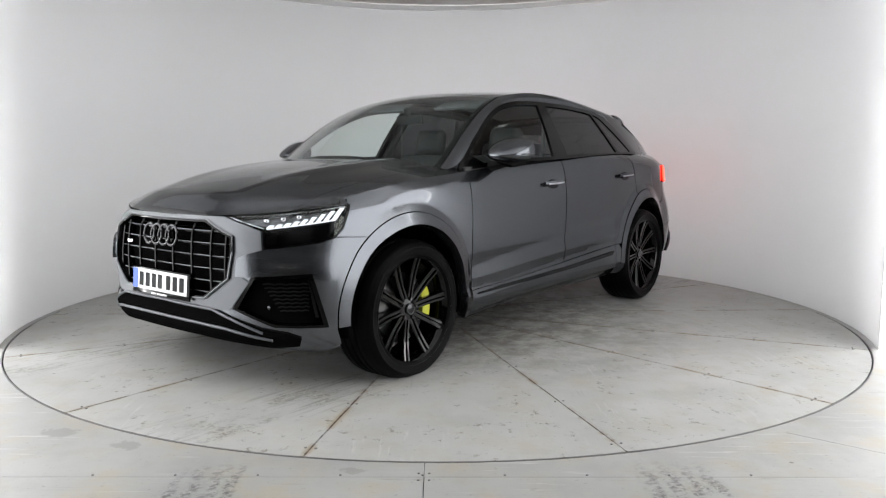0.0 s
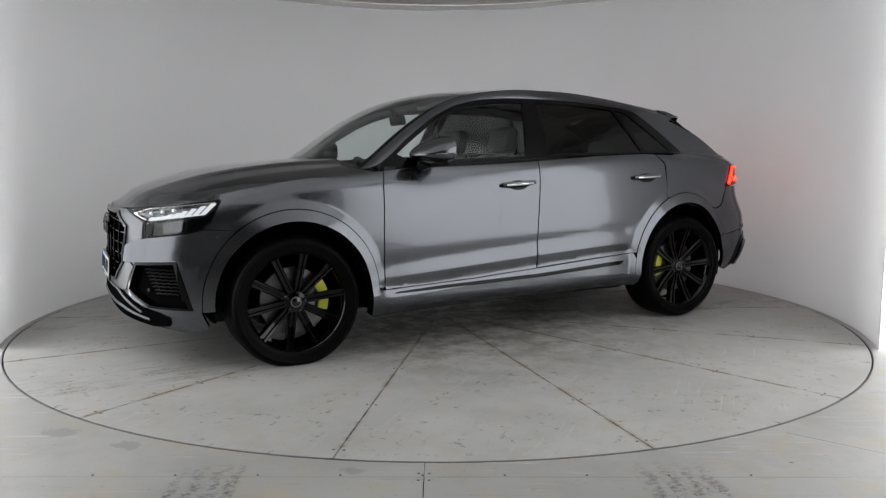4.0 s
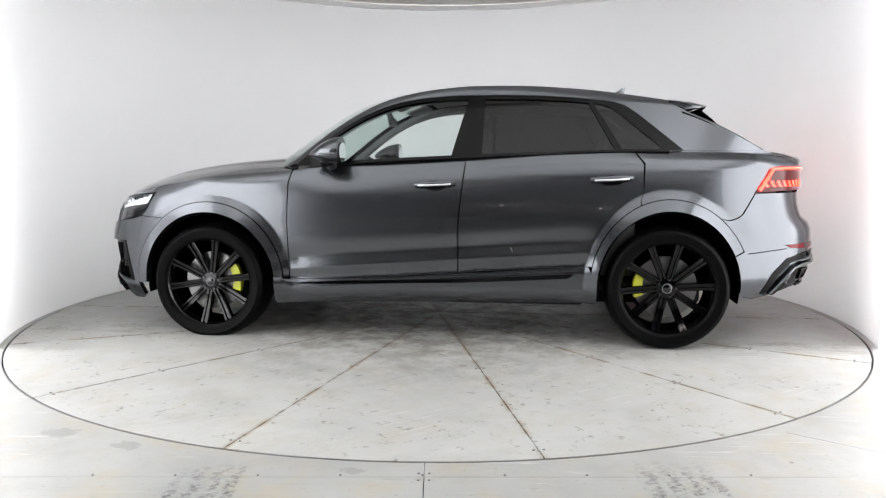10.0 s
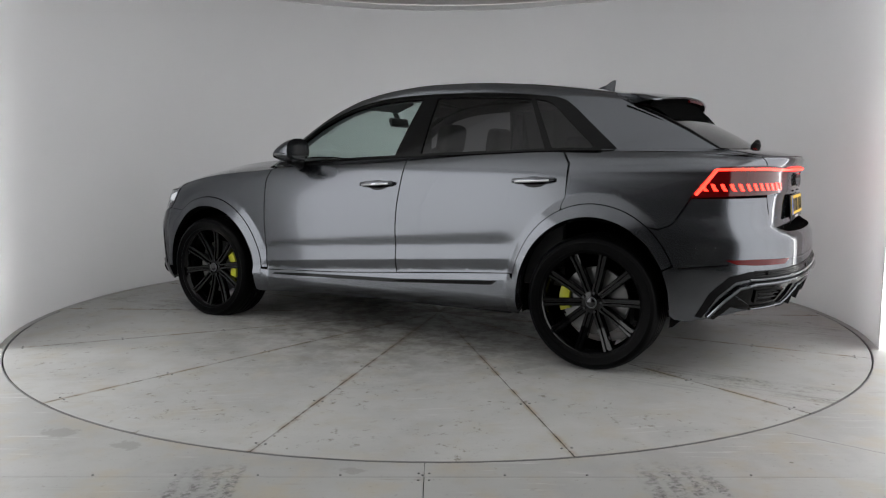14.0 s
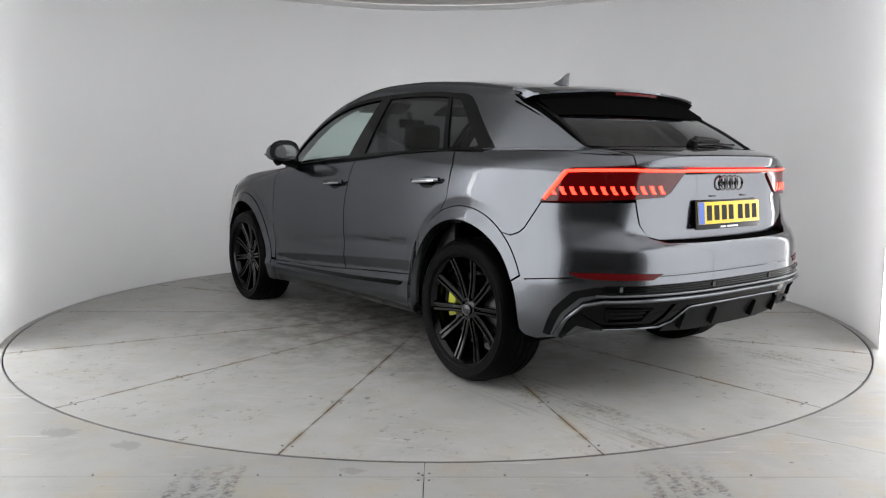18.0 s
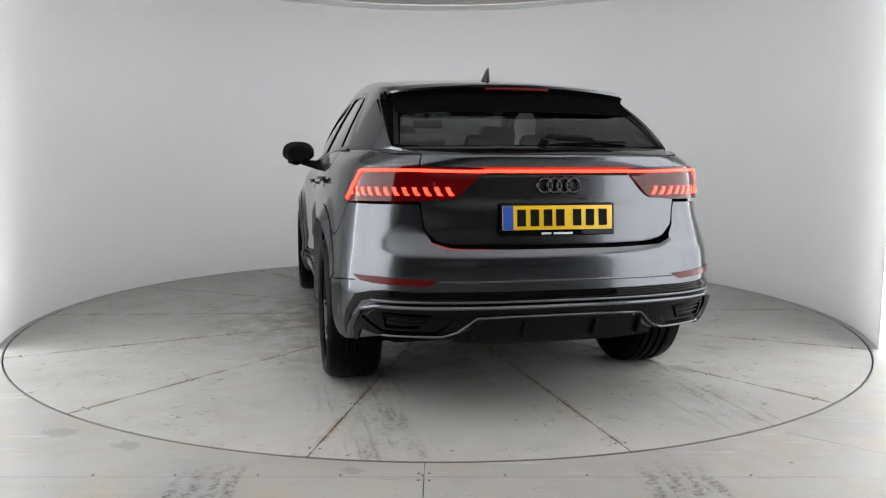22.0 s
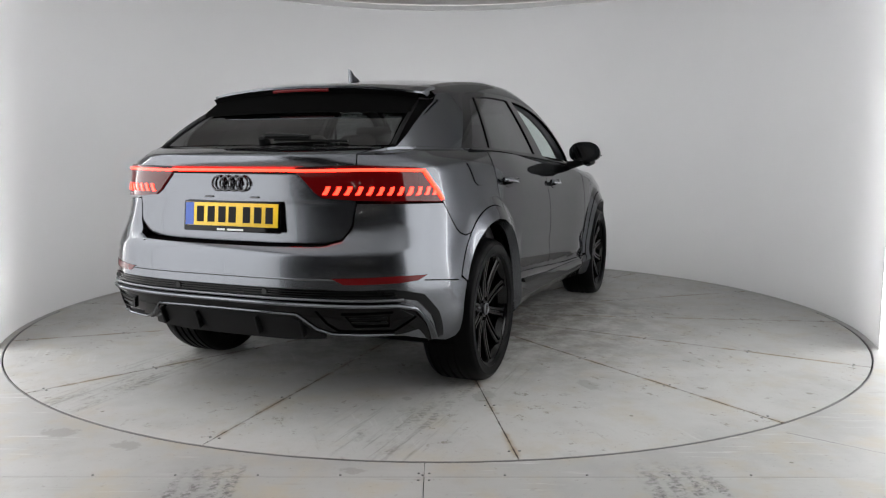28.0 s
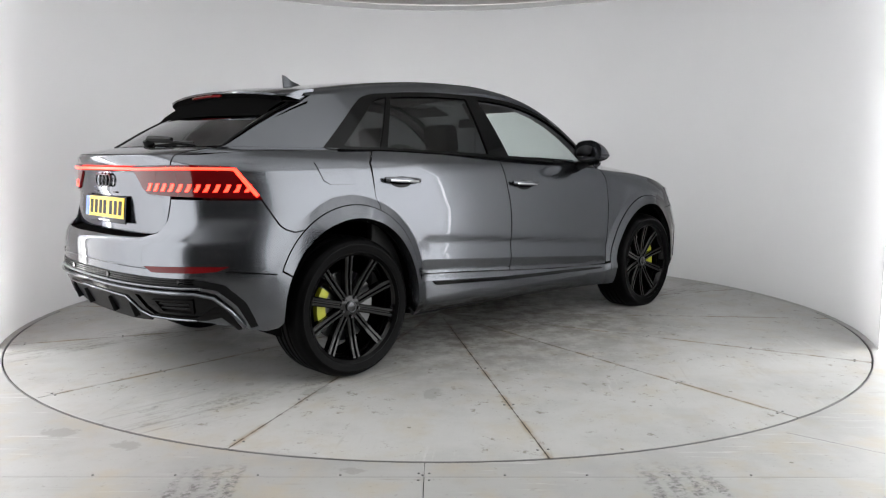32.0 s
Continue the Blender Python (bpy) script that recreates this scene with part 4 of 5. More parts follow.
def build_top():
    hood = [(float(x), float(hood_edge(x))) for x in np.linspace(.98, 2.12, 20)]
    front = [(float(p[0]) - .003, float(p[1])) for p in lamp_top(np.linspace(0.52, 0.0, 8))] + [(2.345, .30), (2.356, .15), (2.358, .05)]
    right = [(x, -y) for x, y in (hood + front)][::-1]
    cowl = [(.98, -.80), (1.06, -.6), (1.13, -.3), (1.15, 0), (1.13, .3), (1.06, .6)]
    panel("bonnet", HOOD, hood + front + right + cowl[1:], PAINT, car, out=MID, thick=0.03)
    # windscreen and roof
    def side_y(x):
        return np.interp(x, [-1.75, -1.3, -.3, .2, .6, 1.0], [.545, .58, .615, .635, .70, .765])
    ws = [(1.09, .762), (.95, .748), (.8, float(side_y(.8)) - .008), (.6, float(side_y(.6)) - .008), (.4, float(side_y(.4)) - .008), (.22, .62)]
    top = [(.245, .4), (.26, .2), (.265, 0)]
    low = [(1.215, 0), (1.20, .25), (1.13, .55)]
    outline = ws + top + [(x, -y) for x, y in top[:-1]][::-1] + [(x, -y) for x, y in ws][::-1] + [(x, -y) for x, y in low[1:]][::-1] + low
    panel("windscreen", ROOF, outline, GLASS, car, "clear windscreen", out=MID, thick=0.006)
    panel("windscreen_border", ROOF, grown(outline, 1.002), GLOSS_BLACK, car, "black border of the windscreen", out=MID, lift=-.005, thick=.004, holes=[[(x * .93 + .045, y * .955) for x, y in outline]])
    xs = np.linspace(.212, -1.52, 24)
    left = [(float(x), float(side_y(x)) - .004) for x in xs]
    back = [(-1.535, .4), (-1.54, .2), (-1.54, 0)]
    fr = [(.257, 0), (.252, .2), (.236, .4)]
    outline = left + back + [(x, -y) for x, y in back[:-1]][::-1] + [(x, -y) for x, y in left][::-1] + [(x, -y) for x, y in fr[1:]][::-1] + fr
    panel("roof", ROOF, outline, PAINT, car, out=MID)
    for side in (1, -1):
        xx = lambda t: 1.03 - 2.62 * t
        A = lambda t: ROOF(xx(t), side_y(xx(t)))
        B = lambda t: SIDE(xx(t), np.minimum(DLO_TOP(xx(t)) + 0.016, A(t)[:, 2] - 0.012))
        loft("roof_rail", A, B, PAINT, car, n=110, m=8, side=side, out=MID, bulge=lambda t: 0.10 * np.linalg.norm(A(t) - B(t), axis=1))


DLO_TOP = curve((1.05, 1.11), (.92, 1.15), (.72, 1.305), (.53, 1.433), (.34, 1.523), (.15, 1.572), (-.04, 1.592), (-.26, 1.599), (-.59, 1.596), (-.9, 1.578), (-1.1, 1.556), (-1.25, 1.545), (-1.45, 1.528), (-1.6, 1.51), (-1.8, 1.48))


def mirrored(half):
    """A closed outline from its left half, which starts and ends on the middle line."""
    return half + [(-u, v) for u, v in half[::-1] if abs(u) > 1e-6]


def FY(pts):
    return [(float(sf(y)), z) for y, z in pts]


def RY(pts):
    return [(float(sr(y)), z) for y, z in pts]


def TX(pts):
    """Side points (x, z) as tail girth points."""
    return [(S_END - float(sx(x)), z) for x, z in pts]


def flip(pts):
    return [(-u, v) for u, v in pts]


def on(F, u, z, lift=0.0):
    p = np.array([[u, z]])
    P, N = F(p[:, 0], p[:, 1])[0], normals_of(F, p)[0]
    if N @ (P - np.array(MID)) < 0:
        N = -N
    return Vector(P + N * lift)


def run(F, pts, radius, lift, n=8, flat=1.0, step=0.04):
    """A bar laid along points of a surface."""
    path = []
    for a, b in zip(pts, pts[1:]):
        k = max(1, int(math.dist(a, b) / step))
        path += [on(F, a[0] + (b[0] - a[0]) * i / k, a[1] + (b[1] - a[1]) * i / k, lift) for i in range(k)]
    path.append(on(F, *pts[-1], lift))
    return tube(path, radius, n, flat=flat)


HEAD = [(LAMP_IN + (LAMP_OUT - LAMP_IN) * t, float(LAMP_TOP_Z(t)) - .002) for t in np.linspace(0, 1, 7)] + SX([(1.965, .848), (2.02, .81), (2.09, .793)]) + [(.73, .762), (.716, .85)]
GRILLE = [(0, .880), (.36, .884), (.548, .815), (.556, .74), (.535, .615), (.368, .506), (0, .492)]
INTAKE = [(.565, .462), (.672, .62), (.962, .635), (1.04, .375), (.78, .384)]


def ARM(s, z):
    """The bumper's arm under the headlamp: it stands out towards the grille and runs out into the corner."""
    s = np.asarray(s, float)
    k = np.clip((s - .66) / .42, 0, 1)
    P = S(s, z)
    P[:, 0] += 0.030 * (1 - k * k * (3 - 2 * k)) + .002
    return P


def grown(poly, k):
    c = np.mean(poly, 0)
    return [tuple(c + (np.array(p) - c) * k) for p in poly]


def rings(F, u0, z0, r, parent, mat, label):
    for i in range(4):
        c = u0 + (i - 1.5) * r * 1.42
        pts = [on(F, c + r * math.cos(a), z0 + r * math.sin(a), 0.016) for a in np.linspace(0, math.tau, 29)]
        part("badge_ring", tube(pts, r * 0.16, 8), mat, parent, label)


def plate(at, turn, face):
    """A number plate: unread characters as plain bars."""
    p = new_part("number_plate", None, car, "number plate in a black holder")
    p.matrix_basis = pose(*at, *turn)
    part("holder", box((0.012, 0.545, 0.142), (-0.006, 0, -0.004), bevel=0.005), GLOSS_BLACK, p)
    part("plate_face", box((0.004, 0.520, 0.108), (0.003, 0, 0.005), bevel=0.0015), face, p)
    part("band", box((0.002, 0.048, 0.106), (0.0052, -0.234, 0.005)), PLATE_BLUE, p, "blue band")
    for y in (-0.172, -0.110, -0.048, 0.010, 0.090, 0.152, 0.214):
        part("character_bar", box((0.002, 0.040, 0.074), (0.0056, y, 0.005)), BLACK, p)
    for y, w in ((-0.055, 0.045), (0.025, 0.09)):
        part("dealer_bar", box((0.002, w, 0.009), (0.0012, y, -0.065)), PLATE_WHITE, p)
    return p


def new_part(name, data, parent, label=""):
    ob = new(name, data)
    ob.parent = parent
    if label:
        tagged(ob, label)
    return ob


def build_front():
    half = [(0, .910), (.2, .911), (.47, .912), (.714, .846), (.724, .758)] + SX([(2.09, .788), (2.02, .805), (2.0, .81)])
    half += SX(arch(WB, TRIM_F, 51.5, -4, 24, .006)) + SX([(1.99, .27), (2.02, .245), (2.14, .24)]) + FY([(.72, .262), (.55, .285), (.3, .30)]) + [(0, .30)]
    bumper = panel("front_bumper", S, mirrored(half), PAINT, car, out=MID, holes=[mirrored(GRILLE), INTAKE, flip(INTAKE)], step=0.03, thick=0.03, extra=folds() + flip(folds()))
    arm = [(.612, .718), (.66, .738), (.73, .755)] + SX([(2.09, .786), (2.03, .800), (1.99, .80), (2.02, .64)]) + [(.97, .645), (.68, .628), (.602, .627)]
    for side in (1, -1):
        panel("bumper_arm", ARM, arm, PAINT, bumper, side=side, out=MID, thick=0.034, step=0.03)
    # grille
    mask = [(0, .906), (.2, .907), (.465, .908), (.705, .845), (.718, .758), (.63, .72), (.62, .62), (.655, .60), (.545, .462), (.50, .452), (0, .455)]
    panel("grille_mask", S, mirrored(mask), SILVER, car, "satin grey surround of the grille", out=MID, holes=[mirrored(GRILLE)], lift=0.007, thick=0.03, step=0.04)
    g = panel("grille_frame", S, mirrored([(u * 1.02, .68 + (z - .68) * 1.045) for u, z in GRILLE]), GLOSS_BLACK, car, "thin black frame of the octagonal grille", out=MID,
              holes=[mirrored([(u * .985, .68 + (z - .68) * .97) for u, z in GRILLE])], lift=0.014, thick=0.07, step=0.04)
    inner = mirrored([(u * .99, .68 + (z - .68) * .985) for u, z in GRILLE])
    panel("grille_backing", S, inner, LINER, car, "black grille backing", out=MID, lift=-0.075, thick=0.004)

    def limits_y(z):
        return float(np.interp(z, [.49, .50, .615, .74, .815, .882], [.35, .36, .52, .545, .535, .35]))
    for y in (.085, .25, .40, .50):
        for sgn in (1, -1):
            u = sgn * float(sf(y))
            zt = .876 if y < .36 else .876 - (y - .36) * .38
            zb = .498 if y < .37 else .506 + (y - .37) * .66
            part("grille_blade", run(S, [(u, zt), (u, zb)], 0.008, -0.012, 6), GLOSS_BLACK, g)
    part("grille_line", run(S, [(u * 1.012, .685 + (z - .685) * 1.025) for u, z in mirrored(GRILLE) + [GRILLE[0]]], 0.0055, 0.016, 6), SILVER, g, "thin silver line round the grille")
    for z in (.838, .775, .712, .648, .585, .525):
        w = limits_y(z) * 1.0
        part("grille_bar", run(S, [(-float(sf(w)), z), (float(sf(w)), z)], 0.0075, -0.022, 6), GLOSS_BLACK, g)
        part("bar_edge", run(S, [(-float(sf(w)), z + .004), (float(sf(w)), z + .004)], 0.003, -0.014, 5), SILVER, g)
    rings(S, 0, .80, .050, g, DARK_CHROME, "dark grey linked ring badge")
    part("side_badge", box((0.01, 0.055, 0.016), tuple(on(S, -float(sf(.36)), .745, -0.002)), bevel=0.003), CHROME, g, "small bright badge")
    plate((2.432, 0, .548), (0, -4, 0), PLATE_WHITE)
    # side intakes
    for sgn in (1, -1):
        f = (lambda pts: pts) if sgn > 0 else flip
        a = panel("air_intake", S, f(grown(INTAKE, .985)), LINER, car, "black corner air intake with a comb grille", out=MID, lift=-0.05, thick=0.004)
        panel("intake_frame", S, f(grown(INTAKE, 1.05)), GLOSS_BLACK, a, out=MID, holes=[f(grown(INTAKE, .93))], lift=0.004, thick=0.055, step=0.04)
        u1 = .955
        for k in range(8):
            z = .452 + .019 * k
            u0 = .80 - .095 * k / 7
            pts = []
            for j in range(9):
                pts.append((sgn * (u0 + (u1 - u0) * j / 8 + .004 * (k % 2)), z + .005 * (j % 2)))
            part("intake_slat", run(S, pts, 0.005, -0.036, 5, step=0.2), BLACK, a)
        part("sensor", box((0.014, 0.024, 0.024), tuple(on(S, sgn * .74, .47, -0.03)), bevel=0.006), DARK_CHROME, a)
        fin = [(.945, .618), (.957, .618), (1.005, .42), (.985, .42)]
        panel("intake_fin", S, f(fin), GLOSS_BLACK, a, out=MID, lift=-0.012, thick=0.03, step=0.03)
    # lower black band and lip
    band = [(0, .448)] + FY([(.40, .448), (.52, .425), (.70, .372)]) + FY([(.80, .350), (.845, .325), (.84, .285), (.74, .272), (.55, .292), (.3, .306)]) + [(0, .306)]
    panel("lower_grille", S, mirrored(band), LINER, car, "black lower grille band", out=MID, lift=0.012, thick=0.016, step=0.02)
    path = FY([(.50, .362), (.3, .372)]) + [(0, .374)] + flip(FY([(.3, .372), (.50, .362)]))
    part("lip_blade", run(S, FY([(.74, .318)]) + path + flip(FY([(.74, .318)])), 0.008, 0.013, 8), SILVER, car, "silver grey front lip blade")
    part("lip_blade", run(S, FY([(.70, .352), (.54, .412), (.42, .450)]) + [(0, .458)] + flip(FY([(.42, .450), (.54, .412), (.70, .352)])), 0.007, 0.013, 8), SILVER, car, "silver grey front lip blade")
    # headlamps
    for sgn in (1, -1):
        f = (lambda pts: pts) if sgn > 0 else flip
        lamp = panel("headlamp", S, f(grown(HEAD, .99)), GLOSS_BLACK, car, "slim headlamp with a white daytime light comb", out=MID, lift=-0.045, thick=0.004, step=0.04)
        panel("headlamp_frame", S, f(grown(HEAD, 1.012)), GLOSS_BLACK, lamp, out=MID, holes=[f(grown(HEAD, .955))], lift=0.002, thick=0.045, step=0.03)
        panel("lens", S, f(grown(HEAD, .97)), LENS, lamp, "clear lens", out=MID, lift=0.0, thick=0.003, step=0.04)
        # daytime comb: slanted teeth along the lamp's middle
        for k in range(9):
            t = k / 8
            u = .742 + .375 * t
            z = .864 + .036 * t
            hgt = .014 + .046 * t * t
            tooth = [(u - .015, z), (u + .013, z), (u + .016 + hgt * .95, z + hgt), (u - .010 + hgt * .95, z + hgt)]
            panel("light_tooth", S, f(tooth), WHITE_GLOW, lamp, out=MID, lift=-0.012, thick=0.012, step=0.03)
        line = [(.73, .860), (1.125, .898)]
        part("comb_rail", run(S, f(line), 0.004, -0.014, 6), WHITE_GLOW, lamp)
        part("light_guide", run(S, f([(.50, .912), (.715, .860)]), 0.0035, -0.006, 6), CHROME, lamp)
        part("light_guide", run(S, f([(.51, .914), (.85, .934), (1.19, .962)]), 0.003, -0.008, 6), CHROME, lamp)
        upper = [(.55, .908), (.72, .874), (1.10, .912), (1.19, .955), (1.0, .944), (.75, .926)]
        panel("upper_reflector", S, f(upper), SILVER, lamp, "silver upper reflector", out=MID, lift=-0.032, thick=0.006, step=0.04)
        for k, y in enumerate((.70, .78, .845)):
            c = on(S, sgn * float(sf(y)), .905 + .010 * k, -0.026)
            bm = bmesh.new()
            bmesh.ops.create_uvsphere(bm, u_segments=14, v_segments=8, radius=0.015, matrix=Matrix.Translation(c))
            part("projector", bm, CHROME, lamp, "small bright projector lens")
        low = [(.85, .852), (.99, .866), (.98, .806), (.845, .792)]
        panel("washer_cover", S, f([(.735, .835), (.795, .842), (.79, .786), (.738, .776)]), GLOSS_BLACK, lamp, out=MID, lift=0.002, thick=0.02, step=0.03)
        panel("lower_reflector", S, f(low), DARK_CHROME, lamp, "silver lower reflector", out=MID, lift=-0.025, thick=0.01, step=0.03)


LAMP = RY([(.34, 1.138), (.45, 1.03), (.49, 1.008), (.64, .998)]) + TX([(-2.20, .992)]) + LAMP_EDGE[::-1] + RY([(.64, 1.15)])
TAIL_DARK = material("red lamp cover lit from inside", (0.035, 0.001, 0.0015), 0.08, 0.0, Specular_IOR_Level=0.4, Emission_Color=(1.0, 0.012, 0.016, 1), Emission_Strength=0.05)


def pillar_foot(x):
    """Height at which the rear pillar runs out into the shoulder."""
    return 1.243 - 0.004 * np.clip((-1.9 - np.asarray(x, float)) / .27, 0, 1) ** 2


def blend(name, A, B, TA, TB, mat, parent, side, n=60, m=12):
    """A strip from the curve A to the curve B that leaves both along their own surfaces."""
    t = np.linspace(0, 1, n + 1)
    a, b, ta, tb = A(t), B(t), TA(t), TB(t)
    size = np.linalg.norm(b - a, axis=1, keepdims=True)
    ta = ta / np.linalg.norm(ta, axis=1, keepdims=True) * size * .6
    tb = tb / np.linalg.norm(tb, axis=1, keepdims=True) * size * .6
    rows = []
    for j in range(m + 1):
        w = j / m
        rows.append((2 * w**3 - 3 * w**2 + 1) * a + (w**3 - 2 * w**2 + w) * ta + (-2 * w**3 + 3 * w**2) * b + (w**3 - w**2) * tb)
        straight = np.clip((t - .88) / .12, 0, 1)[:, None]
        straight = straight * straight * (3 - 2 * straight)
        rows[-1] = rows[-1] * (1 - straight) + (a + (b - a) * w) * straight
    G = np.stack(rows, 1) * [1, side, 1]
    faces = []
    for i in range(n):
        for j in range(m):
            k = i * (m + 1) + j
            f = (k, k + 1, k + m + 2, k + m + 1)
            faces.append(f if side > 0 else f[::-1])
    return from_arrays(name, G.reshape(-1, 3), faces, mat, parent, "")


def LID(u, z):
    """The boot lid's skin: straight down at its foot, behind the bumper's upper edge."""
    z = np.asarray(z, float)
    P = T(u, np.maximum(z, .90))
    P[:, 2] = z
    P[:, 0] += .02 * np.maximum(.90 - z, 0)
    return P


def build_tail():
    lid = [(0, 1.205)] + RY([(.3, 1.205), (.647, 1.203), (.648, 1.10), (.645, .99), (.625, .88), (.58, .826), (.5, .806), (.25, .80)]) + [(0, .80)]
    boot = panel("boot_lid", LID, mirrored(lid), PAINT, car, out=MID, thick=0.03, step=0.04)
    half = [(0, .79)] + RY([(.25, .79), (.5, .796), (.588, .818), (.634, .878), (.652, .982)]) + TX([(-2.20, .980), (-2.025, .978), (-1.942, .850), (-1.910, .827), (-1.860, .811)])
    half += TX(arch(-WB, TRIM_R, 129, 155, 12, .006) + arch(-WB, OPEN_R, 155, 183, 12)) + TX([(-1.96, .335), (-2.02, .325), (-2.12, .345)]) + RY([(.84, .385), (.7, .40), (.4, .40)]) + [(0, .40)]
    bumper = panel("rear_bumper", T, mirrored(half), PAINT, car, out=MID, thick=0.03, step=0.04)
    us = lambda t: np.sign(.5 - t) * sr(np.abs(.60 * (1 - 2 * t)))
    loft("lid_seal", lambda t: LID(us(t), np.full(len(t), .797)) + [.03, 0, 0], lambda t: T(us(t), np.full(len(t), .788)) + [.004, 0, 0], LINER, car, "black seal under the boot lid", n=40, m=2, out=(0, 0, 0))
    # mesh band that turns down at the corners
    band = [(0, .611)] + RY([(.5, .611), (.82, .603)]) + TX([(-2.22, .578), (-2.13, .488), (-2.065, .36), (-2.10, .352), (-2.17, .472), (-2.25, .55)]) + RY([(.80, .570), (.5, .574)]) + [(0, .576)]
    mesh = panel("mesh_band", T, mirrored(band), BLACK, car, "black honeycomb mesh band", out=MID, lift=0.004, thick=0.008, step=0.04)
    w = 0.018
    for row in range(3):
        for k in range(-46, 47):
            u, z = (k + 0.5 * (row % 2)) * w, .583 + row * .0105
            bm = tube([on(T, u - w * .42, z, 0.0055), on(T, u + w * .42, z, 0.0055)], 0.0035, 5)
            part("mesh_cell", bm, GLOSS_BLACK, mesh)
    for y in (.24, .74, -.24, -.74):
        u = math.copysign(float(sr(abs(y))), y)
        bm = bmesh.new()
        bmesh.ops.create_cone(bm, cap_ends=True, segments=16, radius1=.013, radius2=.012, depth=.014, matrix=Matrix.Translation(on(T, u, .593, 0.006)) @ pose(0, 0, 0, 0, 90, 0))
        part("parking_sensor", bm, GLOSS_BLACK, car, "round black parking sensor")
    # blade, black exhaust panels, diffuser
    blade = [(0, .558)] + RY([(.5, .557), (.80, .552)]) + TX([(-2.26, .528), (-2.19, .462), (-2.12, .36), (-2.16, .35), (-2.235, .42)]) + RY([(.83, .405), (.73, .40)]) \
        + RY([(.50, .405), (.45, .425), (.36, .49), (.2, .495)]) + [(0, .495)]
    hole = RY([(.81, .522), (.47, .518), (.52, .452), (.57, .418), (.80, .418)]) + TX([(-2.25, .478)])
    panel("rear_blade", T, mirrored(blade), GLOSS_BLACK, car, "gloss black rear bumper panel", out=MID, lift=0.012, thick=0.03, holes=[hole, flip(hole)], step=0.04)
    part("blade_line", run(T, RY([(.82, .563), (.5, .567)]) + [(0, .568)] + flip(RY([(.5, .567), (.82, .563)])), 0.006, 0.012, 8), SILVER, car, "thin silver line under the mesh band")
    part("blade_frame", run(T, TX([(-2.135, .362), (-2.20, .45), (-2.265, .518)]) + RY([(.80, .538), (.5, .544)]) + [(0, .546)] + flip(RY([(.5, .544), (.80, .538)]) + TX([(-2.265, .518), (-2.20, .45), (-2.135, .362)])),
                              0.024, 0.008, 10, flat=0.5), PAINT, car, "grey frame of the rear bumper panel")
    part("diffuser_frame", run(T, RY([(.80, .405), (.54, .408), (.47, .43), (.385, .497), (.2, .502)]) + [(0, .503)] + flip(RY([(.2, .502), (.385, .497), (.47, .43), (.54, .408), (.80, .405)])), 0.011, 0.012, 8, flat=0.6), PAINT, car, "grey frame over the diffuser")
    diff = [(0, .488)] + RY([(.35, .483), (.44, .418), (.485, .40), (.50, .375), (.3, .36)]) + [(0, .36)]
    d = panel("diffuser", T, mirrored(diff), BLACK, car, "black rear diffuser with fins", out=MID, lift=0.003, thick=0.02, step=0.04)
    for y in (.17, -.17, .40, -.40):
        c = on(T, math.copysign(float(sr(abs(y))), y), .43, 0.0)
        part("diffuser_fin", box((0.05, 0.012, 0.09), tuple(c), (0, -20, 0), bevel=0.004), BLACK, d)
    part("bumper_crease", run(T, RY([(.58, .652), (.3, .654)]) + [(0, .655)] + flip(RY([(.3, .654), (.58, .652)])), 0.007, -0.004, 8), PAINT, car)
    for sgn in (1, -1):
        f = (lambda pts: pts) if sgn > 0 else flip
        e = panel("exhaust_trim", T, f(grown(hole, .97)), GLOSS_BLACK, car, "gloss black exhaust opening", out=MID, lift=0.003, thick=0.004, step=0.04)
        ring_o = RY([(.79, .506), (.585, .500), (.63, .440), (.79, .438)])
        panel("exhaust_frame", T, f(ring_o), GLOSS_BLACK, e, out=MID, holes=[f(grown(ring_o, .86))], lift=0.014, thick=0.012, step=0.03)
        for z in (.462, .482):
            part("exhaust_bar", run(T, f(RY([(.77, z), (.62, z - .002)])), 0.004, 0.006, 6), BLACK, e)
        part("bumper_joint", run(T, f(TX([(-1.972, .612), (-2.10, .628), (-2.215, .640)])), 0.004, -0.0025, 6), LINER, car, "dark joint in the rear bumper")
        refl = RY([(.55, .660), (.60, .633), (.80, .636)]) + TX([(-2.25, .642), (-2.20, .664)]) + RY([(.80, .668)])
        panel("reflector", T, f(refl), RED_DIM, car, "dark red bumper reflector", out=MID, lift=0.004, thick=0.006, step=0.03)
        # tail lamps
        lamp = panel("tail_lamp", T, f(LAMP), TAIL_DARK, car, "dark red tail lamp with a lit red comb and light line", out=MID, lift=0.012, thick=0.03, step=0.035)
        o1, o2 = TX([(-2.045, .998)])[0], TX([(-2.155, 1.128)])[0]
        part("light_line", run(T, f([o1, o2]), 0.010, 0.013, 8), RED_GLOW, lamp, "lit red line")
        part("light_line", run(T, f([o2] + RY([(.66, 1.134), (.34, 1.134)])), 0.0065, 0.013, 8), RED_GLOW, lamp, "lit red line")
        for k in range(12):
            t = k / 11
            u = float(sr(.50)) * (1 - t) + TX([(-2.10, 0)])[0][0] * t
            z = 1.022 - .004 * t
            hgt = .036
            tooth = [(u - .014, z), (u + .010, z), (u + .022, z + hgt * .5), (u + .030, z + hgt), (u + .008, z + hgt), (u + .002, z + hgt * .5)]
            panel("light_tooth", T, f(tooth), RED_GLOW, lamp, "lit red bar", out=MID, lift=0.015, thick=0.006, step=0.05)
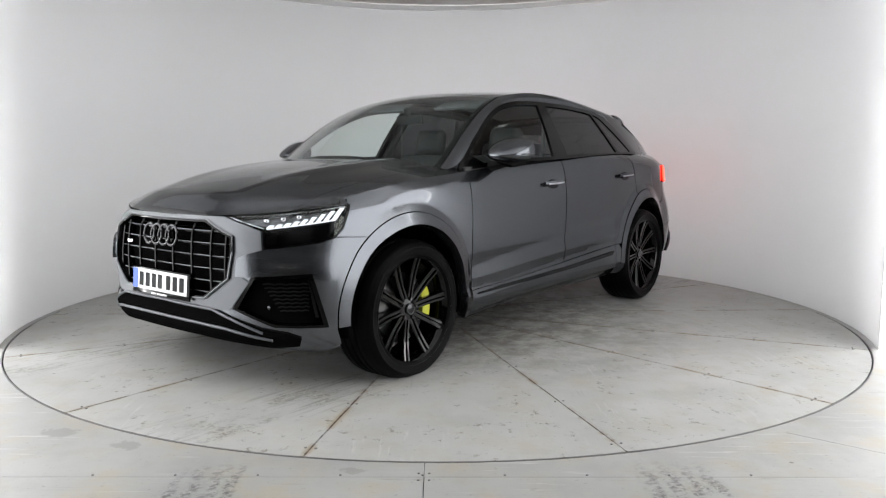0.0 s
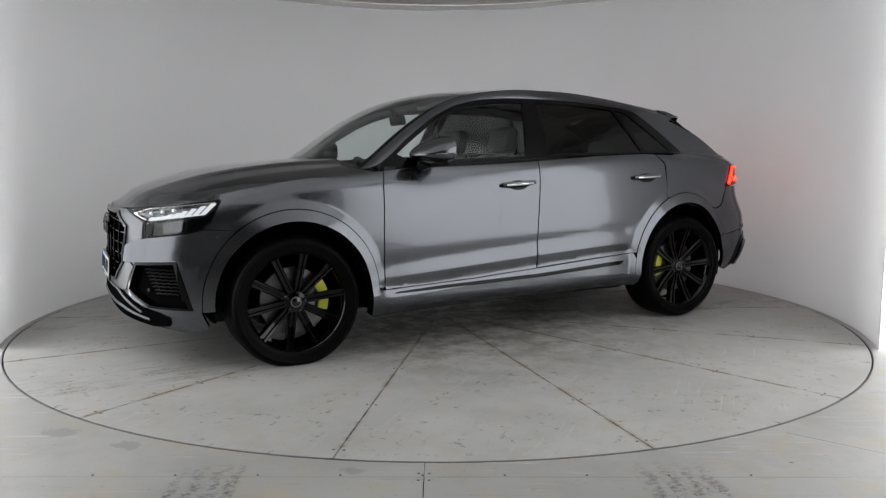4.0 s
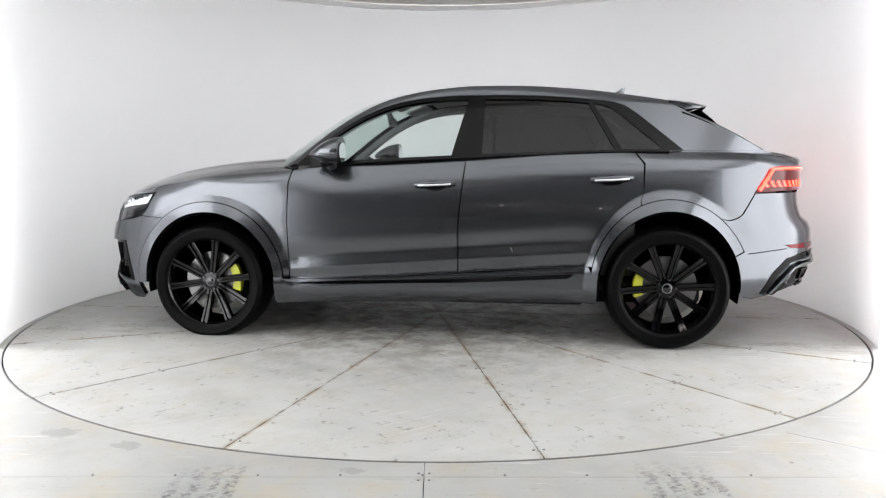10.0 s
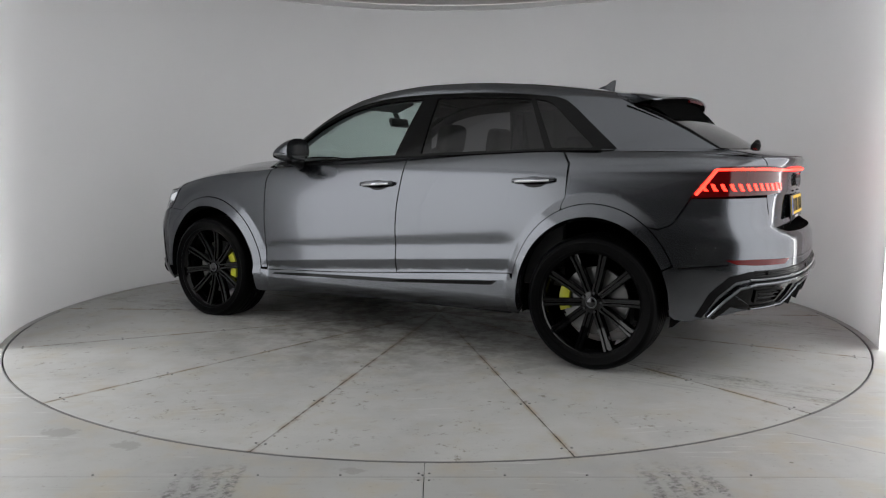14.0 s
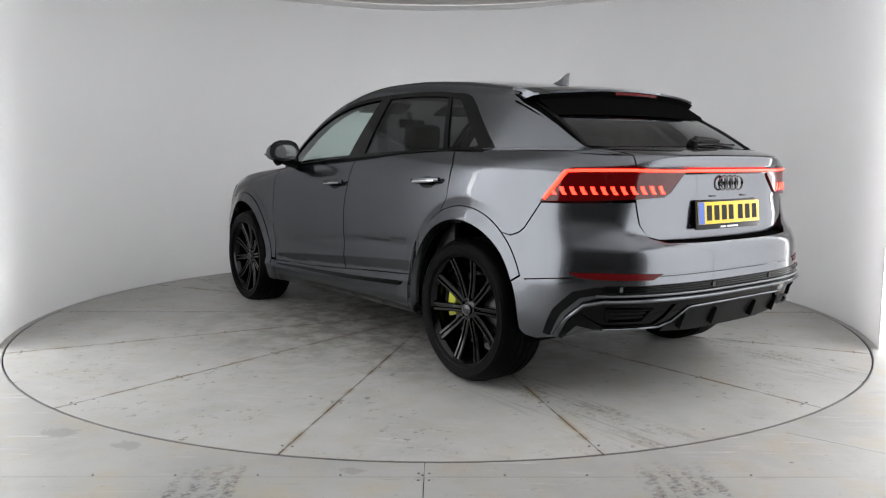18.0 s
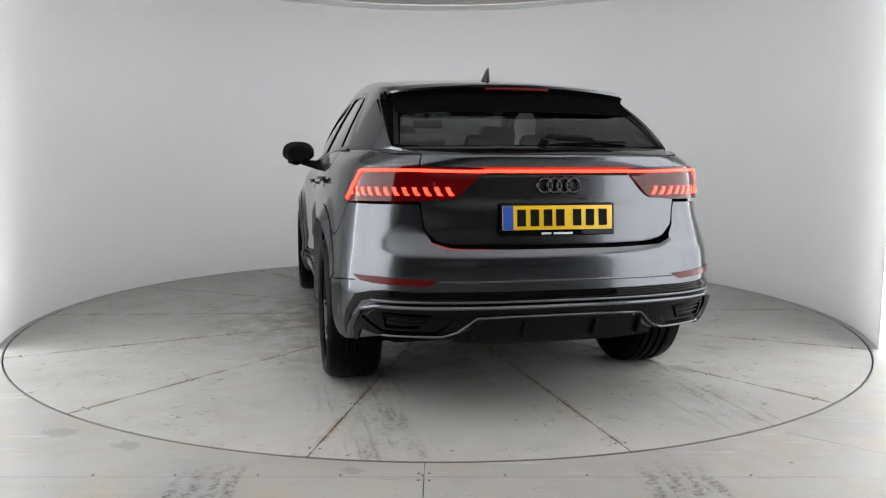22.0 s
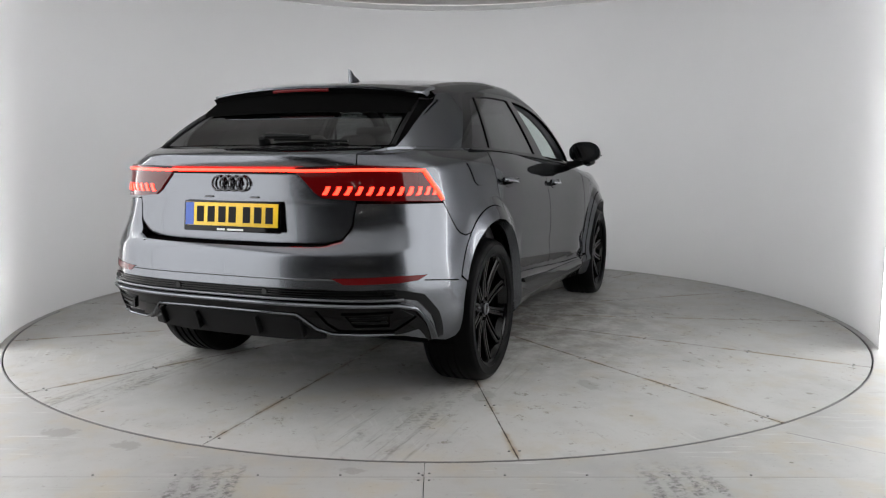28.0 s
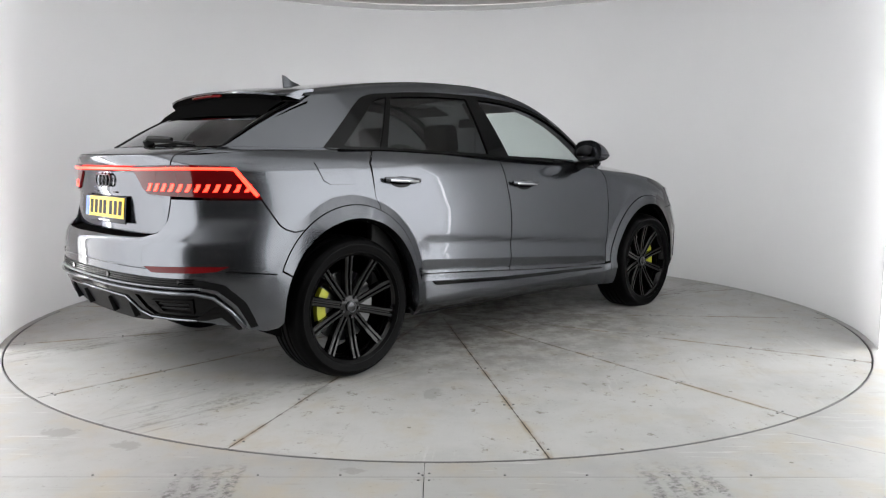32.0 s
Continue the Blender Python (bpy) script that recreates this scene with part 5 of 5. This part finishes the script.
    part("light_bar", run(T, RY([(.35, 1.134)]) + [(0, 1.134)] + flip(RY([(.35, 1.134)])), 0.007, 0.010, 8), RED_GLOW, boot, "thin lit red bar across the boot lid")
    strip = [(0, 1.127)] + RY([(.335, 1.127), (.44, 1.028), (.485, 1.004), (.60, .992)]) + [(0, .992)]
    # the shade below the light bar, laid on as a black strip
    part("bar_shade_strip", run(T, RY([(.35, 1.120)]) + [(0, 1.120)] + flip(RY([(.35, 1.120)])), 0.008, 0.004, 6), GLOSS_BLACK, boot, "black strip standing in for the shade under the light bar")
    panel("boot_strip", T, mirrored(strip), PAINT, boot, "grey strip between the lamps", out=MID, lift=0.003, thick=0.006, step=0.04)
    rings(T, 0, 1.066, .032, boot, DARK_CHROME, "dark grey linked ring badge")
    c = on(T, 0, .92, 0.018)
    plate((c.x, 0, .918), (0, -5, 180), PLATE_YELLOW)
    for y in (.13, -.13):
        part("plate_lamp", box((0.012, 0.05, 0.008), tuple(on(T, y, 1.005, 0.004)), bevel=0.003), DARK_CHROME, boot)
    # deck between the rear window and the lid
    ya = lambda t: .674 * (1 - 2 * t)
    xb = lambda y: -2.112 - 0.10 * (1 - (y / .674) ** 2)
    yb = lambda t: .644 * (1 - 2 * t)
    B = lambda t: T(np.sign(yb(t)) * sr(np.abs(yb(t))), np.full(len(t), 1.203))
    A = lambda t: REAR(xb(ya(t)), ya(t))
    loft("boot_deck", A, B, PAINT, boot, n=60, m=10, bulge=0.006, out=MID)
    for side in (1, -1):
        xx = lambda t: -1.29 - .828 * t
        za = lambda t: pillar_foot(xx(t))
        A2 = lambda t: SIDE(xx(t), za(t))
        s0, s1 = float(sx(-1.29)), S_END - float(sr(.632))
        ss = lambda t: s0 + (s1 - s0) * t
        zb = lambda t: Z_CREASE(S(ss(t), np.full(len(t), 1.2))[:, 0]) - .001
        B2 = lambda t: S(ss(t), zb(t))
        e = 0.004
        TA = lambda t: (SIDE(xx(t), za(t) - e) - A2(t)) / e
        TB = lambda t: (B2(t) - S(ss(t), zb(t) + e)) / e
        blend("shoulder", A2, B2, TA, TB, PAINT, car, side)
    # rear window, wiper
    win = [(-1.885, 0), (-1.865, .3), (-1.815, .525), (-1.75, .593), (-1.93, .627), (-2.102, .655)] + [(float(xb(y)) + .004, y) for y in (.55, .4, .2, 0)]
    outline = win[:-1] + [(win[-1][0], 0)] + [(x, -y) for x, y in win[1:-1]][::-1]
    border = [(-1.56, 0), (-1.56, .3), (-1.57, .62), (-1.60, .695), (-1.76, .700), (-1.95, .698), (-2.095, .692)] + [(float(xb(y)) - .002, y) for y in (.66, .55, .4, .2, 0)]
    border = border[:-1] + [(border[-1][0], 0)] + [(x, -y) for x, y in border[1:-1]][::-1]
    panel("rear_window_border", REAR, border, LINER, car, "black border of the rear window", out=MID, lift=-0.004, thick=0.006, holes=[grown(outline, .985)])
    panel("rear_window", REAR, outline, PRIVACY, car, "dark tinted rear window", out=MID, thick=0.006)
    for side in (1, -1):
        pts = [REAR(np.array([x]), np.array([y + .012]))[0] for x, y in ((-1.66, .588), (-1.79, .614), (-1.94, .637), (-2.105, .662))]
        part("window_trim", tube([(p[0], p[1] * side, p[2] + .002) for p in pts], 0.012, 8, flat=0.6), BLACK, car, "black rear window trim")
    P = lambda x, y, d: tuple(REAR(np.array([x]), np.array([y]))[0] + np.array([-0.3, 0, 1.0]) * d)
    wp = part("rear_wiper", tube([P(-2.190, -.02, .012), P(-2.185, -.04, .03), P(-2.173, -.2, .026), P(-2.167, -.27, .022)], [.018, .016, .013, .010], 8), BLACK, car, "black rear wiper")
    part("wiper_blade", tube([P(-2.185, -.08, .012), P(-2.143, -.46, .010)], 0.006, 6), BLACK, wp)
    bm = bmesh.new()
    bmesh.ops.create_cone(bm, cap_ends=True, segments=18, radius1=.03, radius2=.024, depth=.03, matrix=Matrix.Translation(P(-2.190, -.02, .012)) @ pose(0, 0, 0, 0, -30, 0))
    part("wiper_hub", bm, BLACK, wp)
    # roof spoiler
    bm = bmesh.new()
    rows = []
    for i in range(41):
        y = -.645 + 1.29 * i / 40
        q = max(1 - (y / .645) ** 2, 0)
        z0 = float(ROOF(np.array([-1.522]), np.array([y]))[0][2])
        xt, zt = -1.735 - .10 * q ** .7, 1.528 + .036 * q
        if abs(y) > .61:
            xt += (abs(y) - .61) * 1.2
        mid = lambda t: (-1.522 + (xt + 1.522) * t, y, z0 + (zt - z0) * t + .010 * math.sin(math.pi * t))
        rows.append([bm.verts.new(p) for p in (mid(0), mid(.33), mid(.66), mid(1), (xt + .004, y, zt - .010), (xt + .10, y, zt - .028), (-1.54, y, z0 - .05))])
    for p, q in zip(rows, rows[1:]):
        for j in range(6):
            bm.faces.new((p[j], p[j + 1], q[j + 1], q[j]))
    for r in (rows[0], rows[-1]):
        bm.faces.new(r)
    sp = part("roof_spoiler", bm, PAINT, car, sharp=50)
    bm = bmesh.new()
    rows = []
    for i in range(31):
        y = -.635 + 1.27 * i / 30
        q = 1 - (y / .645) ** 2
        xt, zt = -1.735 - .10 * q ** .7, 1.528 + .036 * q
        xg = -1.825 - .085 * q
        zg = float(REAR(np.array([xg]), np.array([y]))[0][2]) + .004
        rows.append([bm.verts.new(p) for p in ((xt + .006, y, zt - .013), (xt + .03, y, zt - .035), (xg + .03, y, zg + .035), (xg, y, zg))])
    for p, q in zip(rows, rows[1:]):
        for j in range(3):
            bm.faces.new((p[j], p[j + 1], q[j + 1], q[j]))
    part("spoiler_underside", bm, LINER, sp, "black underside of the spoiler")
    pts = [(-1.735 - .10 * (1 - (y / .6) ** 2) ** .7 + .004, y, 1.528 + .036 * (1 - (y / .6) ** 2) - .022) for y in np.linspace(-.17, .17, 13)]
    part("high_brake_lamp", tube(pts, 0.008, 6), RED_DIM, sp, "red high brake lamp")
    # aerial fin
    bm = bmesh.new()
    za = float(ROOF(np.array([-1.25]), np.array([0.0]))[0][2])
    rows = []
    for t, w, h0 in ((0, .004, .004), (.3, .026, .018), (.6, .030, .034), (.85, .022, .062), (1.0, .006, .066)):
        x = -1.14 - .16 * t
        rows.append([bm.verts.new((x, w, za - .012 + .0)), bm.verts.new((x - .01, w * .25, za + h0)), bm.verts.new((x - .01, -w * .25, za + h0)), bm.verts.new((x, -w, za - .012))])
    for p, q in zip(rows, rows[1:]):
        for j in range(3):
            bm.faces.new((p[j], p[j + 1], q[j + 1], q[j]))
    bm.faces.new(rows[0])
    bm.faces.new(rows[-1])
    part("roof_aerial", bm, PAINT, car, "grey shark fin aerial")


def build_glasshouse():
    top = [(x, float(DLO_TOP(x)) + .014) for x in np.linspace(-1.10, .90, 40)]
    rear = [(-1.585, 1.247), (-1.572, 1.262), (-1.443, 1.372), (-1.31, 1.485), (-1.235, 1.538), (-1.17, 1.560)]
    bottom = [(x, float(Z_CREASE(x)) + .004) for x in np.linspace(.93, -1.57, 30)]
    dlo = rear + top + bottom
    inn = [(x, float(DLO_TOP(x)) - .014) for x in np.linspace(-.225, .80, 24)]
    fg = inn + [(.70, float(DLO_TOP(.80)) - .07), (.66, 1.178)] + [(x, float(Z_CREASE(x)) + .026) for x in np.linspace(.6, -.13, 12)]
    rg = [(x, float(DLO_TOP(x)) - .014) for x in np.linspace(-1.005, -.335, 14)] + [(-.325, float(Z_CREASE(-.32)) + .026), (-.7, float(Z_CREASE(-.7)) + .024), (-1.165, float(Z_CREASE(-1.16)) + .022)]
    qg = [(-1.035, 1.552), (-1.10, 1.540), (-1.15, 1.520), (-1.235, 1.45), (-1.38, 1.325), (-1.455, 1.262), (-1.44, 1.254), (-1.21, 1.252)]
    for side in (1, -1):
        panel("window_surround", SIDE, dlo, GLOSS_BLACK, car, "gloss black window surround", side=side, out=MID, holes=[fg, rg, qg], thick=0.02, step=0.06)
        if side > 0:
            panel("front_side_window", SIDE, grown(fg, 1.01), GLASS, car, "clear front side window, closed", side=side, out=MID, lift=-0.010, thick=0.004, step=0.08)
        panel("rear_side_window", SIDE, grown(rg, 1.01), PRIVACY, car, "dark tinted rear side window", side=side, out=MID, lift=-0.008, thick=0.004, step=0.08)
        panel("quarter_window", SIDE, grown(qg, 1.01), PRIVACY, car, "dark tinted quarter window", side=side, out=MID, lift=-0.006, thick=0.004, step=0.08)
        roof_line = [(x, float(min(DLO_TOP(x) + .016, ROOF(np.array([x]), np.array([.56]))[0][2] - .012)) ) for x in np.linspace(-1.10, -1.56, 14)]
        c = roof_line + [(-1.605, 1.508), (-1.65, 1.481), (-1.79, 1.421), (-1.92, 1.353), (-2.10, 1.246), *[(float(x), float(pillar_foot(x)) + .001) for x in np.linspace(-2.112, -1.59, 18)]] + rear[1:]
        panel("rear_pillar", SIDE, c, PAINT, car, side=side, out=MID)
        part("belt_trim", tube([tuple(np.array(SIDE(np.array([x]), np.array([float(Z_CREASE(x)) + .008]))[0]) * [1, side, 1] + np.array([0, .004 * side, 0])) for x in np.linspace(.90, -1.50, 30)], 0.006, 6), GLOSS_BLACK, car, "gloss black belt trim")
        build_mirror(side)


def build_mirror(side):
    bm = bmesh.new()
    bmesh.ops.create_uvsphere(bm, u_segments=28, v_segments=18, radius=1.0)
    for v in bm.verts:
        x, y, z = v.co
        k = lambda a, p: math.copysign(abs(a) ** p, a)
        nose = min(max((x + .25) / 1.25, 0), 1)
        v.co = (k(x, .9) * .150, k(y, .8) * .128, k(z, .85) * (.092 if z > 0 else .070) * (1 - .55 * nose ** 1.6))
        v.co.z -= .022 * nose ** 1.5
        v.co.x -= .30 * v.co.y + .02 * (v.co.z / .088)
        if v.co.x < -.060:
            v.co.x = -.060
    for v in bm.verts:
        v.co = Vector((.615 + v.co.x, side * (1.020 + v.co.y), 1.243 + v.co.z))
    m = part("door_mirror", bm, PAINT, car, "grey door mirror with a black foot")
    part("mirror_glass", prism([(.088 * math.cos(t), .058 * math.sin(t)) for t in np.linspace(0, math.tau, 24, endpoint=False)], .004,
                               lambda u, v, w: (.552 - w, side * (1.02 + u), 1.24 + v)), MIRROR, m, "mirror glass")
    part("indicator", tube([(.725, side * 1.0, 1.222), (.715, side * 1.09, 1.224), (.66, side * 1.142, 1.226), (.57, side * 1.147, 1.230)], .0045, 8), SILVER, m, "pale indicator strip")
    part("mirror_foot", tube([(.66, side * .88, 1.150), (.65, side * .935, 1.160), (.63, side * 1.0, 1.178)], [.035, .03, .026], 10), BLACK, m, "black mirror foot")
    part("mirror_belly", tube([(.70, side * .97, 1.19), (.66, side * 1.04, 1.172), (.58, side * 1.09, 1.178)], [.02, .03, .02], 10), GLOSS_BLACK, m)


# ---- wheels ----
def build_wheels():
    for cx, sgn, turn in ((WB, 1, 8), (WB, -1, 20), (-WB, 1, 4), (-WB, -1, 14)):
        w = new_part("wheel", None, car, "gloss black ten-spoke alloy wheel with a low tyre")
        w.matrix_basis = pose(cx, sgn * (.854 if cx > 0 else .844), .376 if cx > 0 else .384, 0, turn * sgn, 0 if sgn > 0 else 180)
        if not WHEEL_MESHES:
            make_wheel()
        for name, me, label in WHEEL_MESHES:
            if name == "tyre":
                # pressed flat where it stands on the deck
                me = me.copy()
                m, back = w.matrix_basis, w.matrix_basis.inverted()
                for v in me.vertices:
                    q = m @ v.co
                    q.z = max(q.z, .0075 + q.x * .00384)
                    v.co = back @ q
            p = new(name, me)
            p.parent = w
            if label:
                tagged(p, label)
        # the brake does not turn with the wheel's own angle
        part("brake_disc", lathe([(.07, .025), (.195, .025), (.195, .0), (.07, .0)], 48), DISC, w, "steel brake disc")
        bm = bmesh.new()
        base = radians(172 if cx > 0 else 8)
        rows = []
        for i in range(11):
            a = base + radians(-27 + 54 * i / 10)
            rows.append([bm.verts.new((r * math.cos(a), y, r * math.sin(a))) for r, y in ((.145, .03), (.148, .055), (.18, .064), (.205, .06), (.21, .03))])
        for p, q in zip(rows, rows[1:]):
            for j in range(4):
                bm.faces.new((p[j], p[j + 1], q[j + 1], q[j]))
        bm.faces.new(rows[0])
        bm.faces.new(rows[-1])
        c = part("brake_caliper", bm, CALIPER, w, "yellow-green brake caliper")
        c.matrix_basis = pose(0, 0, 0, 0, -turn * sgn, 0)


WHEEL_MESHES = []


def keep(name, bm, mat, label=""):
    ob = part(name, bm, mat)
    WHEEL_MESHES.append((name, ob.data, label))
    bpy.data.objects.remove(ob)


def make_wheel():
    R = WHEEL_R
    tyre = [(.287, .125), (.297, .134), (.304, .1375), (.307, .1355), (.325, .141), (.342, .1405), (.3445, .142), (.349, .1415), (.352, .1385), (.361, .134), (.368, .128), (.3785, .108), (.3835, .08)]
    tread = []
    for k in range(4):
        y1 = .08 - k * .045
        tread += [(R, y1 - .004), (R, y1 - .030), (R - .008, y1 - .032), (R - .008, y1 - .042)]
    prof = tyre + tread + [(.3835, -.10), (.3785, -.115), (.368, -.130), (.345, -.141), (.300, -.136), (.287, -.125)]
    keep("tyre", lathe(prof, 96), RUBBER, "black low-profile tyre")
    barrel = [(.287, .124), (.293, .130), (.2945, .122), (.287, .112), (.276, .098), (.268, .05), (.262, -.10), (.287, -.124)]
    keep("rim", lathe(barrel, 80), RIM_BLACK, "gloss black rim")
    # ten spokes, each a pair of ridges with a groove
    for k in range(10):
        bm = bmesh.new()
        a = math.tau * k / 10
        rot = Matrix.Rotation(a, 4, "Y")
        rows = []
        for t in np.linspace(0, 1, 9):
            r = .050 + (.283 - .050) * t
            half = .017 + .010 * t + .006 * (1 - t) ** 2
            y = .080 + .030 * t ** .8 - .010 * math.sin(math.pi * t)
            prof = [(-half, y - .045), (-half, y - .006), (-half * .8, y), (-half * .30, y), (-half * .14, y - .012), (half * .14, y - .012), (half * .30, y), (half * .8, y), (half, y - .006), (half, y - .045)]
            rows.append([bm.verts.new(rot @ Vector((r, yy, s))) for s, yy in prof])
        for p, q in zip(rows, rows[1:]):
            for j in range(9):
                bm.faces.new((p[j], p[j + 1], q[j + 1], q[j]))
        bm.faces.new(rows[-1])
        keep("spoke", bm, RIM_BLACK)
    keep("hub", lathe([(.0, .085), (.03, .085), (.062, .080), (.072, .070), (.075, .02), (.0, .02)], 40), RIM_BLACK)
    keep("hub_cap", lathe([(.0, .096), (.024, .096), (.029, .093), (.032, .084)], 32), DARK_CHROME, "bright centre cap")
    keep("cap_ring", lathe([(.026, .0955), (.0285, .0975), (.031, .0955), (.032, .09)], 32), SILVER)
    for k in range(5):
        a = math.tau * (k + .5) / 5
        bm = bmesh.new()
        bmesh.ops.create_cone(bm, cap_ends=True, segments=6, radius1=.009, radius2=.008, depth=.014, matrix=Matrix.Translation((.056 * math.cos(a), .084, .056 * math.sin(a))) @ pose(0, 0, 0, 90))
        keep("wheel_bolt", bm, DARK_CHROME)
    bm = tube([(.271 * math.cos(.5), .10, .271 * math.sin(.5)), (.255 * math.cos(.5), .108, .255 * math.sin(.5))], .004, 6)
    keep("valve", bm, BLACK)


# ---- cabin and underside ----
def build_cabin():
    part("underbody", box((3.7, 1.20, .12), (.08, 0, .285), bevel=.03), BLACK, car, "flat black underbody")
    for sgn in (1, -1):
        part("underbody_side", box((1.98, .29, .12), (0, sgn * .75, .315), bevel=.03), BLACK, car)
    for x in (WB, -WB):
        part("axle_carrier", box((.30, 1.30, .16), (x, 0, .27), bevel=.04), BLACK, car)
    part("engine_cover", box((1.15, 1.05, .56), (1.68, 0, .58), bevel=.05), BLACK, car)
    part("boot_floor", box((1.05, 1.05, .55), (-1.72, 0, .62), bevel=.04), CABIN, car)
    part("cabin_floor", box((2.4, 1.5, .06), (-.25, 0, .36)), CABIN, car)
    for sgn in (1, -1):
        part("door_card", box((2.2, .05, .70), (-.20, sgn * .845, .80), bevel=.02), CABIN, car)
        part("boot_side", box((.95, .10, .36), (-1.72, sgn * .66, 1.02), bevel=.03), CABIN, car)
        # pillars' inner trims
        pts = [SIDE(np.array([x]), np.array([float(DLO_TOP(x)) + .01]))[0] for x in np.linspace(.92, -1.15, 16)]
        part("pillar_lining", tube([(p[0], sgn * (p[1] - .045), p[2] - .005) for p in pts], .032, 8), HEADLINER, car, "grey pillar lining")
        pts = [SIDE(np.array([x]), np.array([z]))[0] for x, z in ((-.20, 1.17), (-.24, 1.35), (-.29, 1.56))]
        part("pillar_lining", tube([(p[0] - .02, sgn * (p[1] - .045), p[2]) for p in pts], .026, 8), CABIN, car)
    # headliner under the roof
    out = [(x, .50) for x in np.linspace(.15, -1.45, 10)] + [(x, -.50) for x in np.linspace(-1.45, .15, 10)]
    panel("headliner", ROOF, out, HEADLINER, car, "grey headliner", out=MID, lift=-.04, thick=.004, step=.1)
    # dashboard
    bm = bmesh.new()
    rows = []
    for y in np.linspace(-.78, .78, 25):
        hump = .035 * math.exp(-((y + .37) / .2) ** 2)
        rows.append([bm.verts.new(p) for p in ((1.12, y, 1.10), (.95, y, 1.135 + hump * .3), (.78, y, 1.135 + hump), (.66, y, 1.10 + hump), (.62, y, 1.0), (.66, y, .80), (1.0, y, .70))])
    for p, q in zip(rows, rows[1:]):
        for j in range(6):
            bm.faces.new((p[j], p[j + 1], q[j + 1], q[j]))
    part("dashboard", bm, CABIN, car, "black dashboard", sharp=60)
    part("centre_console", box((1.0, .26, .34), (.25, 0, .58), bevel=.04), CABIN, car)
    # steering wheel on the right-hand side
    c = Vector((.52, -.37, 1.03))
    tilt = Matrix.Translation(c) @ pose(0, 0, 0, 0, -66, 0)
    st = part("steering_wheel", tube([tilt @ Vector((.185 * math.cos(a), .185 * math.sin(a), 0)) for a in np.linspace(0, math.tau, 33)], .017, 8), CABIN, car, "black steering wheel")
    for a in (0, math.pi, -math.pi / 2 + math.pi):
        part("steering_spoke", tube([tilt @ Vector((0, 0, .01)), tilt @ Vector((.18 * math.sin(a), .18 * math.cos(a), 0)) if a != math.pi / 2 else tilt @ Vector((-.18, 0, 0))], [.03, .014], 8), CABIN, st)
    # seats
    for x, y in ((-.05, .37), (-.05, -.37), (-.98, .37), (-.98, -.37), (-.98, 0)):
        rear = x < -.5
        s = new_part("rear_seat" if rear else "front_seat", None, car, "dark grey leather seat")
        s.matrix_basis = pose(x, y, .40)
        wd = .36 if (rear and y == 0) else .50
        part("seat_cushion", box((.52, wd, .18), (.22, 0, .18), (0, -6, 0), bevel=.05, seg=3), SEAT, s)
        part("seat_back", box((.16, wd, .66), (-.10, 0, .50), (0, -14, 0), bevel=.06, seg=3), SEAT, s)
        part("headrest", box((.11, .27 if not (rear and y == 0) else .22, .20 if not rear else .15), (-.215, 0, .93 if not rear else .86), (0, -10, 0), bevel=.045, seg=3), SEAT, s)
        for d in (-.06, .06):
            part("headrest_post", tube([(-.185, d, .78), (-.21, d, .88)], .007, 6), CHROME, s)
        if not rear:
            for d in (-.2, .2):
                part("bolster", box((.13, .10, .48), (-.05, d * 1.05, .48), (0, -14, 0), bevel=.04, seg=3), SEAT, s)
    # inner mirror, sun visors, seat belts
    part("inner_mirror", box((.03, .24, .07), (.42, 0, 1.475), (0, 12, 0), bevel=.014), CABIN, car, "black inner mirror")
    part("mirror_stalk", tube([(.43, 0, 1.50), (.46, 0, 1.56)], .02, 8), CABIN, car)
    for sgn in (1, -1):
        part("sun_visor", box((.16, .38, .02), (.26, sgn * .34, 1.575), (0, 22, 0), bevel=.008), HEADLINER, car)
        part("seat_belt", tube([(-.27, sgn * .70, 1.47), (-.26, sgn * .69, 1.2), (-.24, sgn * .74, .8)], .022, 6, flat=.15), SEAT, car)


build_glasshouse()
build_front()
build_tail()
build_wheels()
build_cabin()


build_sides(1)
build_sides(-1)
build_top()


def motions():
    rows = [i * 2.0 for i in range(17)]
    walk(turntable, [(t, pose(0, 0, 0, 0, 0, TURN0 + RATE * t)) for t in rows])
    walk(car, [(t, pose(0, 0, 0, 0, 0, TURN0 + RATE * t) @ pose(CAR_X, CAR_Y, -0.006, 0, 0, CAR_ANGLE) @ pose(0, 0, 0, 0, 0.22, 0)) for t in rows])


motions()
